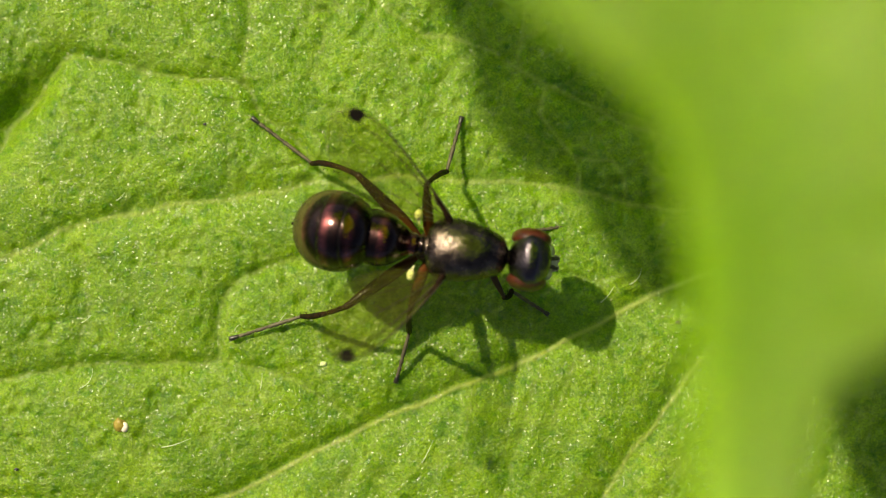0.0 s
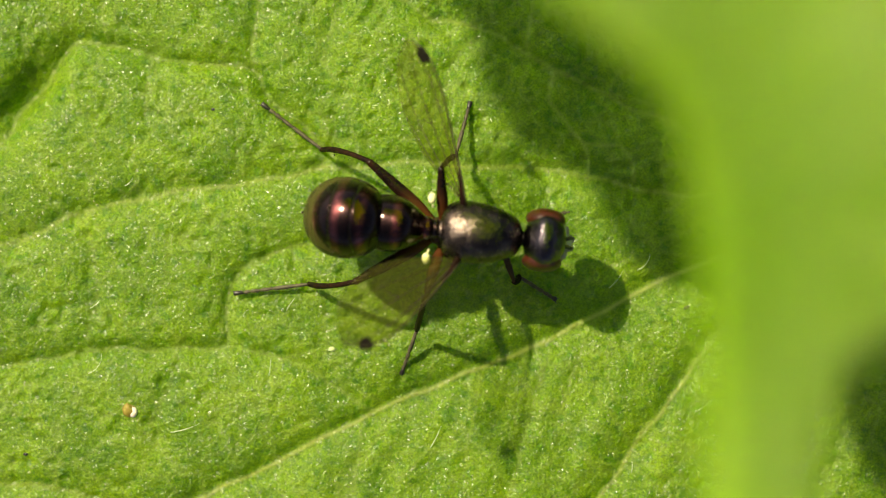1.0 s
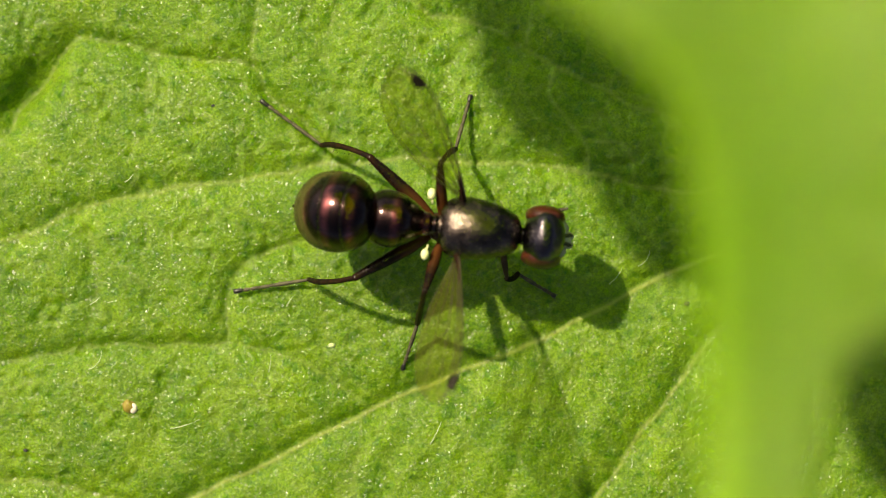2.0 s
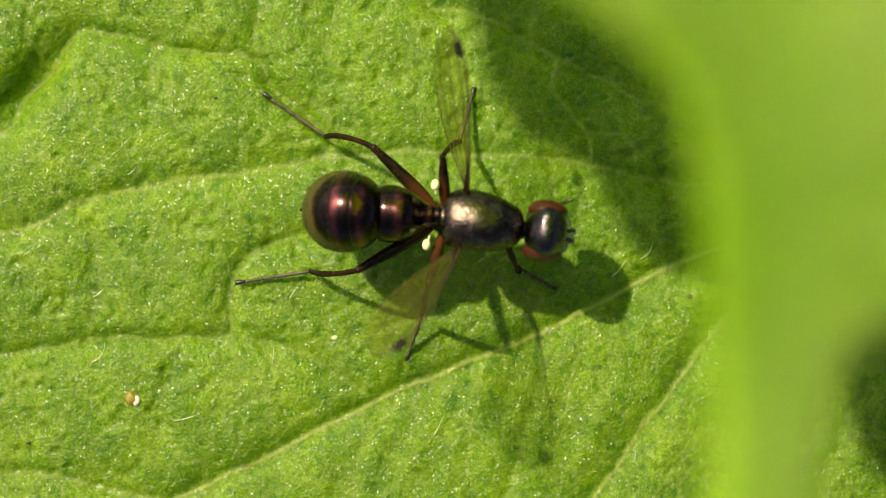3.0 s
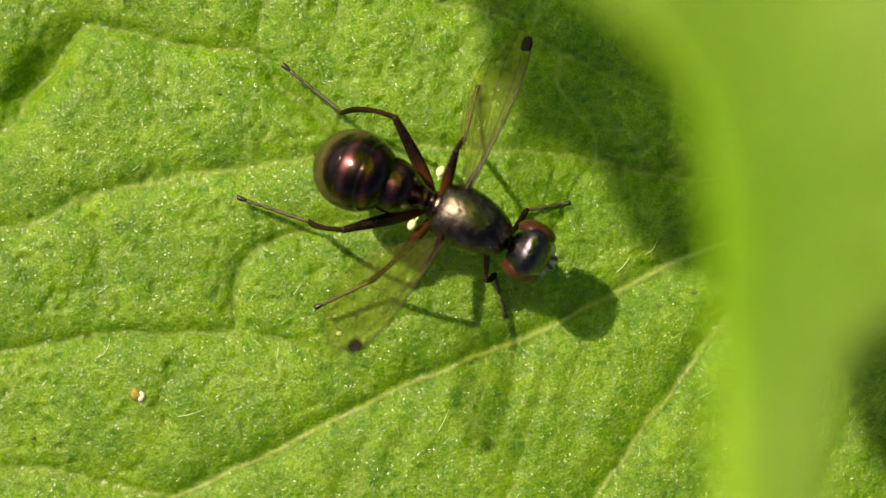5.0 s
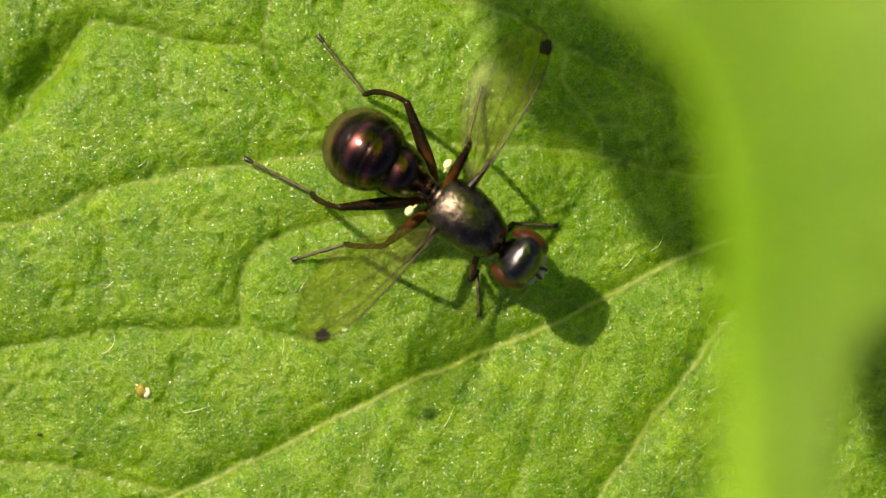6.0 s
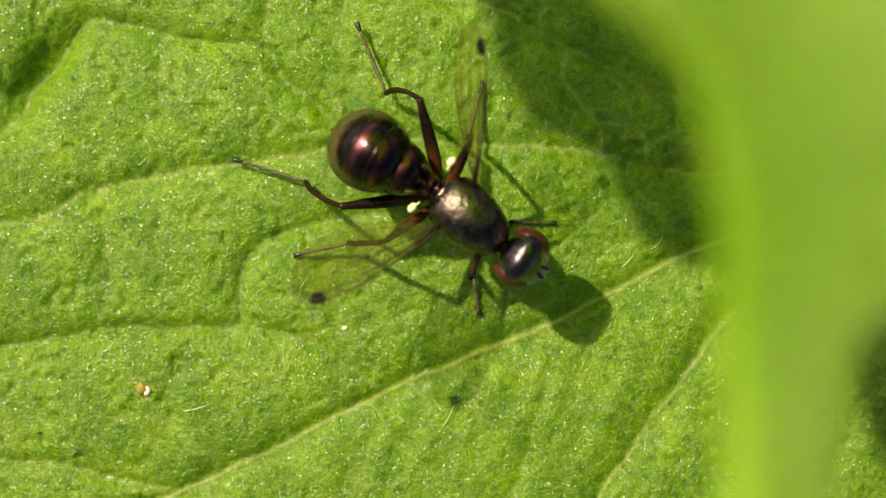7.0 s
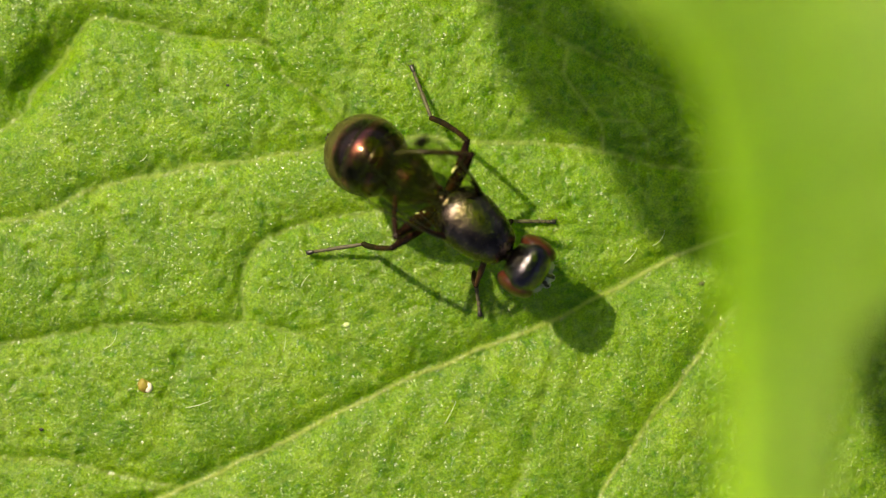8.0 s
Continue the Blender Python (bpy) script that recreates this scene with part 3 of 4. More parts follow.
def make_wing():
    lead = [(0.0, -0.03), (0.3, -0.06), (0.8, -0.08), (1.4, -0.09), (1.9, -0.07), (2.25, 0.0), (2.45, 0.10), (2.60, 0.27), (2.64, 0.42)]
    trail = [(0.02, 0.05), (0.2, 0.24), (0.6, 0.58), (1.05, 0.82), (1.5, 0.92), (1.95, 0.90), (2.3, 0.76), (2.55, 0.56), (2.64, 0.44)]
    lead, trail = ([(x * WING_SIZE, y * WING_SIZE) for x, y in e] for e in (lead, trail))
    a, b = smooth_rows(lead, 26), smooth_rows(trail, 26)
    bm = bmesh.new()
    grid = []
    for i in range(26):
        row = []
        for k in range(9):
            f = k / 8
            x, y = a[i] * (1 - f) + b[i] * f
            row.append((x, y, 0.05 * math.sin(f * math.pi) * min(1, x) + 0.008 * math.sin(f * 19)))
        grid.append(row)
    for off, turn in ((0.004, False), (-0.004, True)):
        vs = [[bm.verts.new((x, y, z + off)) for x, y, z in row] for row in grid]
        for i in range(25):
            for k in range(8):
                q = (vs[i][k], vs[i + 1][k], vs[i + 1][k + 1], vs[i][k + 1])
                bm.faces.new(q[::-1] if turn else q)
    me = bpy.data.meshes.new("wing")
    bmesh.ops.scale(bm, vec=(MM, MM, MM), verts=bm.verts)
    for f in bm.faces:
        f.smooth = True
    bm.to_mesh(me)
    bm.free()
    me.materials.append(M_WING)
    ob = tagged(new("wing", me), "clear narrow-based wing with a dark spot near its tip")
    ob.parent = fly
    lines = [
        (0.013, [(p[0], p[1], 0) for p in lead]),
        (0.009, [(0.05, 0.0, 0), (0.7, 0.0, 0.01), (1.5, 0.04, 0.02), (2.1, 0.14, 0.02), (2.5, 0.3, 0.0)]),
        (0.006, [(0.1, 0.03, 0), (0.8, 0.16, 0.03), (1.5, 0.30, 0.05), (2.1, 0.40, 0.04), (2.52, 0.43, 0.0)]),
        (0.005, [(0.1, 0.06, 0), (0.7, 0.32, 0.04), (1.3, 0.55, 0.05), (1.8, 0.68, 0.03), (2.2, 0.72, 0.01)]),
        (0.005, [(0.1, 0.08, 0), (0.5, 0.40, 0.02), (1.0, 0.68, 0.02), (1.3, 0.84, 0.0)]),
        (0.003, [(p[0], p[1], 0) for p in trail]),
        (0.005, [(1.25, 0.26, 0.045), (1.3, 0.4, 0.05), (1.28, 0.545, 0.05)]),
    ]
    for r, pts in lines:
        rows = smooth_rows(pts, 16)
        part("vein", tube(rows, list(np.linspace(r * 1.5, r * 0.7, 16)), 6), M_VEIN, ob)
    bm = bmesh.new()
    outline = [(2.31 + (0.115 + 0.018 * math.sin(3 * t + 1)) * math.cos(t), 0.13 + (0.10 + 0.015 * math.sin(2 * t)) * math.sin(t)) for t in
               (2 * math.pi * i / 24 for i in range(24))]
    rings(bm, [[(x, y, z) for x, y in outline] for z in (0.0, 0.045)])
    part("wing_spot", bm, M_SPOT, ob, "black wing spot")
    bm = tube(smooth_rows([(-0.05, 0.02, 0), (0.1, 0.0, 0.01), (0.3, -0.03, 0.01), (0.55, -0.05, 0)], 10), list(np.linspace(0.06, 0.012, 10)), 10)
    part("wing_root", bm, M_LEG, ob)
    return ob


def make_haltere():
    bm = tube([(0, 0.17, 0.03), (-0.01, 0.21, 0.04), (-0.02, 0.26, 0.05)], [0.014, 0.014, 0.02], 6)
    ball(-0.03, 0.31, 0.06, 0.062, 0.085, 0.06, 14, 10, bm)
    return bm


def fuzz(bm, length, r, count, size, seed):
    rng = random.Random(seed)
    for _ in range(count):
        x, a = length * rng.uniform(0.08, 0.97), rng.uniform(0, 2 * math.pi)
        root = (x, r * 0.8 * math.cos(a), r * 0.8 * math.sin(a))
        tip = (x + size * 0.7, (r + size * 0.7) * math.cos(a), (r + size * 0.7) * math.sin(a))
        spike(bm, root, tip, 0.004)


LENGTHS = {"foreleg": (0.68, 0.68, 0.72), "midleg": (1.02, 1.45, 0.97), "hindleg": (1.38, 1.36, 1.22)}
# hips: x, y of the left one, y of the right one, z, from the thorax's middle
HIPS = {"foreleg": (0.36, 0.16, -0.16, -0.30), "midleg": (-0.56, 0.08, -0.22, -0.35), "hindleg": (-0.68, 0.09, -0.13, -0.45)}


def make_leg(name):
    a, b, c = LENGTHS[name]
    thick = {"foreleg": 0.052, "midleg": 0.085, "hindleg": 0.1}[name]
    shape = [(-0.02, 0.03, 0.03, 0), (0.06, 0.05, 0.05, 0), (a * 0.3, thick, thick, 0.01), (a * 0.65, thick * 0.9, thick * 0.9, 0.01),
             (a * 0.93, thick * 0.6, thick * 0.6, 0), (a, thick * 0.55, thick * 0.55, 0), (a + 0.03, 0.02, 0.02, 0)]
    bm = loft(shape, 14, 22)
    fuzz(bm, a, thick * 0.8, 14, 0.05, 2)
    leg = part(name, bm, M_LEG_PALE if name == "foreleg" else M_FEMUR, fly)
    bow = 0.08 if name == "hindleg" else 0.035
    shape = [(-0.02, 0.02, 0.02, 0), (0.0, 0.042, 0.042, 0), (b * 0.3, 0.04, 0.04, bow), (b * 0.7, 0.047, 0.047, bow),
             (b, 0.04, 0.04, 0), (b + 0.02, 0.015, 0.015, 0)]
    bm = loft(shape, 12, 18)
    fuzz(bm, b, 0.04, 18, 0.05, 3)
    part("tibia", bm, M_LEG, leg)
    bm = bmesh.new()
    for s, e, r in ((0.0, 0.46, 0.030), (0.45, 0.64, 0.028), (0.63, 0.77, 0.028), (0.76, 0.87, 0.029)):
        loft([(s * c, r * 0.6, r * 0.6, 0), ((s + 0.03) * c, r * 0.8, r * 0.8, 0), ((e - 0.03) * c, r * 1.1, r * 1.1, 0), (e * c, r * 0.6, r * 0.6, 0)], 10, 8, bm)
    fuzz(bm, c * 0.85, 0.028, 18, 0.04, 5)
    tarsus = part("tarsus", bm, M_TARSUS, leg, "grey-dusted segmented foot")
    # the black end of the foot with its claws stays within the same segment
    bm = loft([(0.86 * c, 0.022, 0.022, 0), (0.92 * c, 0.036, 0.036, 0), (0.98 * c, 0.04, 0.034, 0), (c, 0.02, 0.02, 0)], 10, 8)
    for side in (1, -1):
        spike(bm, (0.97 * c, 0.02 * side, 0), (c + 0.04, 0.05 * side, -0.03), 0.009)
    claw = part("claw", bm, M_BLACK, leg, "black last joint with claws")
    return leg, claw


thorax = make_thorax()
head = make_head()
waist = make_waist()
abdomen = make_abdomen()
wing_left = make_wing()
wing_right = copy_thing(wing_left, Matrix.Identity(4))
for side in (1, -1):
    bm = make_haltere()
    for v in bm.verts:
        v.co.y *= side
    part("haltere", bm, M_KNOB, fly, "cream balancing knob", at_mm(-0.74, 0.14 * side, BODY_Z + 0.0))
LEGS = {}
for kind in ("foreleg", "midleg", "hindleg"):
    first, claw_ = make_leg(kind)
    second = copy_thing(first, Matrix.Identity(4))
    LEGS[kind] = (first, second)
    hx, hl, hr, hz = HIPS[kind]
    for hy in (hl, hr):
        root = (hx + (0.02 if kind == "foreleg" else 0.16), hy * 0.8, BODY_Z + hz + 0.22)
        bm = tube([root, ((hx * 0.6 + root[0] * 0.4), hy * 0.95, BODY_Z + hz + 0.10), (hx, hy, BODY_Z + hz), (hx - 0.03, hy, BODY_Z + hz - 0.06)],
                  [0.10, 0.115, 0.085, 0.03], 14)
        part("coxa", bm, M_LEG_PALE, fly, "amber-brown hip joint")


# ---- small things on the leaf ----
def make_grain():
    bm = ball(0, 0, 0.07, 0.12, 0.13, 0.11, 20, 14)
    for v in bm.verts:
        v.co += Vector((0.012, 0.01, 0.008)) * math.sin(v.co.x * 40 + v.co.y * 31)
    ob = new("amber_grain", to_mesh("amber_grain", bm, M_GRAIN))
    ob.matrix_basis = at_mm(-4.96, -2.5, -0.09)
    # the grain's bright highlight, built as a white blob on one side
    part("glint_blob", ball(0.07, -0.03, 0.12, 0.07, 0.085, 0.05, 12, 8), M_GLINT, ob, "white highlight of the grain, built as a pale blob")
    return tagged(ob, "tiny glassy amber grain lying on the leaf", "grain")


make_grain()


def make_hairs(leaf_):
    rng = random.Random(12)
    spots = [(-5.6, -1.92, 20, 0.42, 0.9), (2.63, -0.57, 40, 0.33, 0.3), (-4.3, -2.85, 10, 0.5, 0.2), (-0.2, -3.1, 60, 0.4, 0.1)]
    for _ in range(9):
        spots.append((rng.uniform(-6.8, 4.0), rng.uniform(-3.9, 3.2), rng.uniform(20, 90), rng.uniform(0.15, 0.34), rng.uniform(-0.8, 0.8)))
    for x, y, turn, length, curl in spots:
        h = float(leaf_height(np.array([x]), np.array([y]))[0][0])
        a, pts = radians(turn), []
        px, py = 0.0, 0.0
        for k in range(8):
            f = k / 7
            pts.append((px, py, 0.01 + 0.16 * length * math.sin(f * 2.2)))
            px += length / 7 * math.cos(a + curl * f * 1.6)
            py += length / 7 * math.sin(a + curl * f * 1.6)
        part("hair", tube(pts, list(np.linspace(0.007, 0.002, 8)), 6), M_HAIR, leaf_, "", at_mm(x, y, h))


def make_speck(x, y, rx, ry, mat, label):
    h = float(leaf_height(np.array([x]), np.array([y]))[0][0])
    bm = ball(0, 0, 0, rx, ry, 0.4 * rx, 12, 8)
    rng = random.Random(int(x * 100))
    for v in bm.verts:
        v.co *= rng.uniform(0.8, 1.15)
    ob = new("speck", to_mesh("speck", bm, mat))
    ob.matrix_basis = at_mm(x, y, h + 0.2 * rx)
    tagged(ob, label, "speck")


make_hairs(main_leaf)
make_speck(-1.76, -1.54, 0.055, 0.04, M_SPECK, "tiny pale flake lying on the leaf")
make_speck(-3.63, 2.25, 0.03, 0.025, M_BLACK, "tiny dark speck of dirt on the leaf")
make_speck(-6.6, -3.2, 0.04, 0.025, M_BLACK, "tiny dark speck of dirt on the leaf")
make_speck(3.85, -0.88, 0.05, 0.035, M_CRUMB, "small grey-brown crumb of dirt on the leaf")


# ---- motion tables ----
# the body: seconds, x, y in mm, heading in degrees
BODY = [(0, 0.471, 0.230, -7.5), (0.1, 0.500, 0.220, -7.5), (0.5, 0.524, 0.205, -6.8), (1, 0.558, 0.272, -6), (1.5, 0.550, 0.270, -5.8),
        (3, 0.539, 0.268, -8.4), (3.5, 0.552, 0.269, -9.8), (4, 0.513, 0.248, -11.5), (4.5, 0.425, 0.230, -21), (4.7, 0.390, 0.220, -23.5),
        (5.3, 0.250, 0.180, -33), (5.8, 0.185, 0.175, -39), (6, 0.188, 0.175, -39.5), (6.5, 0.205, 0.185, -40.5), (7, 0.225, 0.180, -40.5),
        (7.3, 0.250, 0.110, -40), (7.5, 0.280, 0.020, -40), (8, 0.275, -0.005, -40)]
# the abdomen: seconds, mm behind the waist, absolute heading in degrees
TAIL = [(0, 1.30, -9.7), (0.5, 1.23, -8.2), (1, 1.35, -7.2), (1.3, 1.47, -8.7), (1.5, 1.52, -9.7), (1.7, 1.50, -8.7), (2.8, 1.40, -3.2), (3, 1.39, -2.7),
        (3.2, 1.35, -7.7), (3.5, 1.38, -10.2), (4, 1.34, -11.2), (4.5, 1.26, -12.2), (4.7, 1.25, -16.2), (5.3, 1.22, -27.8), (6, 1.22, -31.5), (7, 1.16, -29.8),
        (7.5, 1.24, -32.0), (8, 1.30, -29.6)]
# the head: seconds, degrees by which it is turned from the body
HEAD = [(0, 0), (4.3, 0), (5.8, 7), (8, 7)]
# the wings: sweep from the heading and lift, in degrees, every tenth of a second
WING_T_A = [0.1 * i for i in range(18)]
WING_T_B = [2.8 + 0.1 * i for i in range(20)]
WING_T_C = [5.8 + 0.1 * i for i in range(23)]
LEFT_SWEEP_A = [136, 95, 150, 109, 110, 137, 129, 101, 105, 127, 108, 130, 97, 125, 97, 123, 94, 113]
LEFT_LIFT_A = [31, 0, 33, 0, 18, 39, 32, 0, 0, 31, 20, 35, 0, 33, 24, 44, 36, 44]
LEFT_SWEEP_B = [98, 106, 98, 110, 106, 101, 114, 91, 111, 105, 101, 99, 102, 110, 95, 100, 109, 114, 110, 99]
LEFT_LIFT_B = [37, 36, 32, 29, 25, 21, 32, 0, 21, 19, 18, 18, 0, 27, 0, 0, 22, 30, 21, 0]
LEFT_SWEEP_C = [97, 124, 98, 126, 115, 117, 122, 103, 140, 123, 123, 121, 124, 138, 141, 142, 136, 172, 150, 156, 186, 188, 175]
LEFT_LIFT_C = [0, 33, 0, 36, 27, 27, 33, 19, 38, 35, 32, 33, 36, 34, 37, 41, 53, 67, 59, 63, 64, 64, 63]
RIGHT_SWEEP_A = [129, 94, 111, 146, 95, 110, 101, 103, 89, 121, 128, 138, 118, 108, 122, 99, 123, 89]
RIGHT_LIFT_A = [43, 24, 38, 40, 26, 43, 31, 31, 14, 42, 42, 40, 42, 35, 48, 44, 56, 43]
RIGHT_SWEEP_B = [92, 94, 109, 90, 92, 114, 104, 108, 127, 93, 87, 113, 101, 105, 106, 108, 120, 98, 90, 108]
RIGHT_LIFT_B = [44, 47, 48, 31, 31, 42, 39, 37, 47, 26, 17, 32, 33, 30, 35, 32, 37, 30, 24, 33]
RIGHT_SWEEP_C = [96, 113, 94, 101, 123, 96, 134, 106, 114, 134, 105, 136, 105, 137, 136, 144, 138, 162, 141, 169, 167, 141, 169]
RIGHT_LIFT_C = [25, 39, 16, 29, 37, 29, 40, 29, 37, 38, 35, 41, 33, 38, 33, 42, 57, 63, 61, 58, 56, 60, 48]
# how far each wing is turned on its length: seconds, degrees
LEFT_TWIST = [(0, 5), (0.1, 50), (0.2, 8), (0.5, 18), (0.8, 50), (1.0, 50), (1.2, 40), (1.5, 25), (2.8, 50), (3.0, 60), (3.5, 67), (4.0, 60), (4.5, 48),
              (4.7, 60), (5.8, 10), (5.9, 45), (6.0, 8), (6.1, 50), (6.4, 45), (6.5, 10), (6.6, 45), (7.0, 60), (7.2, 12), (8.0, 0)]
RIGHT_TWIST = [(0, 0), (0.1, 20), (0.5, 42), (0.8, 35), (1.0, 10), (1.2, 20), (1.5, 45), (3.0, 45), (3.5, 52), (4.0, 50), (4.3, 40), (4.5, 10), (4.7, 8),
               (5.8, 10), (6.0, 8), (6.5, 20), (7.0, 25), (7.2, 10), (8.0, 0)]
# the feet: seconds, ankle, tip (mm on the leaf), and where the knee points in the fly's space
FORE_LEFT = [
    (0, (1.43, 0.53, 0.15), (1.88, 0.61, 0.03), (0.71, -0.00, 0.64)),
    (3.9, (1.34, 0.48, 0.15), (1.84, 0.59, 0.03), (0.63, -0.08, 0.62)),
    (4.7, (1.27, 0.47, 0.15), (1.90, 0.61, 0.03), (0.61, 0.06, 0.57)),
    (5.8, (0.90, 0.14, 0.15), (1.61, 0.11, 0.03), (0.51, -0.09, 0.59)),
    (7, (0.87, 0.14, 0.15), (1.59, 0.12, 0.03), (0.47, -0.13, 0.59)),
    (8, (0.84, 0.10, 0.15), (1.56, 0.09, 0.03), (0.36, -0.09, 0.57)),
]
FORE_RIGHT = [
    (0, (1.21, -0.38, 0.15), (1.72, -0.71, 0.03), (0.68, -0.61, 0.81)),
    (0.6, (1.20, -0.38, 0.15), (1.72, -0.71, 0.03), (0.68, -0.62, 0.82)),
    (1.5, (1.18, -0.40, 0.15), (1.71, -0.72, 0.03), (0.48, -0.69, 0.79)),
    (3.5, (1.13, -0.43, 0.15), (1.69, -0.74, 0.03), (0.69, -0.62, 0.83)),
    (3.8, (1.13, -0.43, 0.15), (1.69, -0.74, 0.03), (0.70, -0.61, 0.83)),
    (4, (0.91, -0.53, 0.15), (1.03, -1.25, 0.03), (0.53, -0.70, 0.83)),
    (4.5, (0.87, -0.51, 0.15), (1.11, -1.06, 0.03), (0.60, -0.66, 0.81)),
    (4.7, (0.78, -0.60, 0.15), (0.96, -1.16, 0.03), (0.58, -0.68, 0.82)),
    (5.8, (0.33, -0.61, 0.15), (0.37, -1.26, 0.03), (0.72, -0.59, 0.82)),
    (6, (0.33, -0.61, 0.15), (0.37, -1.26, 0.03), (0.59, -0.67, 0.81)),
    (6.5, (0.29, -0.62, 0.15), (0.36, -1.26, 0.03), (0.63, -0.66, 0.82)),
    (7, (0.27, -0.63, 0.15), (0.36, -1.26, 0.03), (0.58, -0.68, 0.82)),
    (7.5, (0.27, -0.67, 0.15), (0.35, -1.27, 0.03), (0.56, -0.68, 0.80)),
    (8, (0.26, -0.71, 0.15), (0.34, -1.28, 0.03), (0.57, -0.67, 0.81)),
]
MID_LEFT_EARLY = [
    (0, (0.19, 1.48, 0.36), (0.45, 2.43, 0.03), (-0.71, 0.89, 1.75)),
    (0.6, (0.20, 1.45, 0.36), (0.45, 2.42, 0.03), (-0.68, 0.89, 1.76)),
    (1.5, (0.19, 1.54, 0.36), (0.44, 2.43, 0.03), (-0.69, 0.89, 1.75)),
    (3.5, (0.22, 1.54, 0.36), (0.45, 2.41, 0.03), (-0.73, 0.88, 1.76)),
    (4.5, (0.24, 1.56, 0.44), (0.45, 2.39, 0.03), (-0.71, 0.81, 1.84)),
    (5.8, (0.18, 1.42, 0.36), (0.45, 2.47, 0.03), (-0.70, 0.85, 1.80)),
    (6, (0.18, 1.42, 0.36), (0.45, 2.47, 0.03), (-0.70, 0.85, 1.80)),
]
MID_LEFT_LATE = [
    (6.5, (0.20, 1.44, 0.36), (0.46, 2.46, 0.03), (-0.77, 0.83, 1.80)),
    (7, (0.19, 1.46, 0.36), (0.45, 2.44, 0.03), (-0.74, 0.84, 1.80)),
    (7.2, (-0.37, 1.85, 0.50), (-0.50, 2.74, 0.40), (-0.89, 0.82, 1.77)),
    (7.3, (-0.37, 1.64, 0.30), (-0.73, 2.59, 0.10), (-0.90, 0.91, 1.63)),
    (7.4, (-0.35, 1.63, 0.15), (-0.72, 2.59, 0.03), (-1.00, 0.93, 1.51)),
    (7.5, (-0.36, 1.68, 0.36), (-0.76, 2.63, 0.03), (-0.93, 0.88, 1.67)),
    (8, (-0.41, 1.70, 0.36), (-0.75, 2.61, 0.03), (-0.93, 0.90, 1.64)),
]
MID_LEFT = MID_LEFT_EARLY + MID_LEFT_LATE
MID_RIGHT_EARLY = [
    (0, (-0.39, -1.02, 0.45), (-0.59, -1.75, 0.03), (-0.71, -0.95, 1.84)),
    (0.6, (-0.41, -1.23, 0.45), (-0.60, -1.75, 0.03), (-0.70, -1.00, 1.79)),
    (1.5, (-0.40, -1.18, 0.45), (-0.59, -1.76, 0.03), (-0.72, -1.00, 1.79)),
    (3.5, (-0.37, -1.14, 0.45), (-0.56, -1.71, 0.03), (-0.64, -1.01, 1.80)),
    (4.2, (-0.37, -1.14, 0.45), (-0.56, -1.71, 0.03), (-0.64, -1.01, 1.80)),
    (4.3, (-0.69, -0.92, 0.50), (-1.00, -1.58, 0.40), (-0.67, -1.01, 1.78)),
    (4.4, (-1.11, -0.80, 0.30), (-1.55, -1.25, 0.20), (-0.70, -1.02, 1.77)),
    (4.5, (-0.99, -0.65, 0.36), (-1.73, -1.16, 0.03), (-0.74, -1.02, 1.75)),
    (4.7, (-0.99, -0.65, 0.36), (-1.73, -1.16, 0.03), (-0.74, -1.02, 1.75)),
]
MID_RIGHT_LATE = [
    (5, (-1.25, -0.71, 0.50), (-1.82, -0.98, 0.40), (-0.74, -1.04, 1.73)),
    (5.5, (-1.48, -0.27, 0.30), (-2.43, -0.44, 0.10), (-0.74, -1.07, 1.68)),
    (5.8, (-1.72, -0.18, 0.36), (-2.58, -0.43, 0.03), (-0.73, -1.09, 1.66)),
    (6, (-1.72, -0.18, 0.36), (-2.58, -0.43, 0.03), (-0.73, -1.09, 1.66)),
    (6.5, (-1.65, -0.16, 0.36), (-2.57, -0.39, 0.03), (-0.70, -1.09, 1.67)),
    (7, (-1.67, -0.19, 0.36), (-2.56, -0.39, 0.03), (-0.75, -1.08, 1.67)),
    (7.3, (-1.53, -0.23, 0.15), (-2.54, -0.41, 0.03), (-0.75, -1.06, 1.70)),
    (7.5, (-1.47, -0.24, 0.36), (-2.53, -0.40, 0.03), (-0.76, -1.04, 1.72)),
    (8, (-1.47, -0.26, 0.36), (-2.52, -0.42, 0.03), (-0.76, -1.04, 1.72)),
]
MID_RIGHT = MID_RIGHT_EARLY + MID_RIGHT_LATE
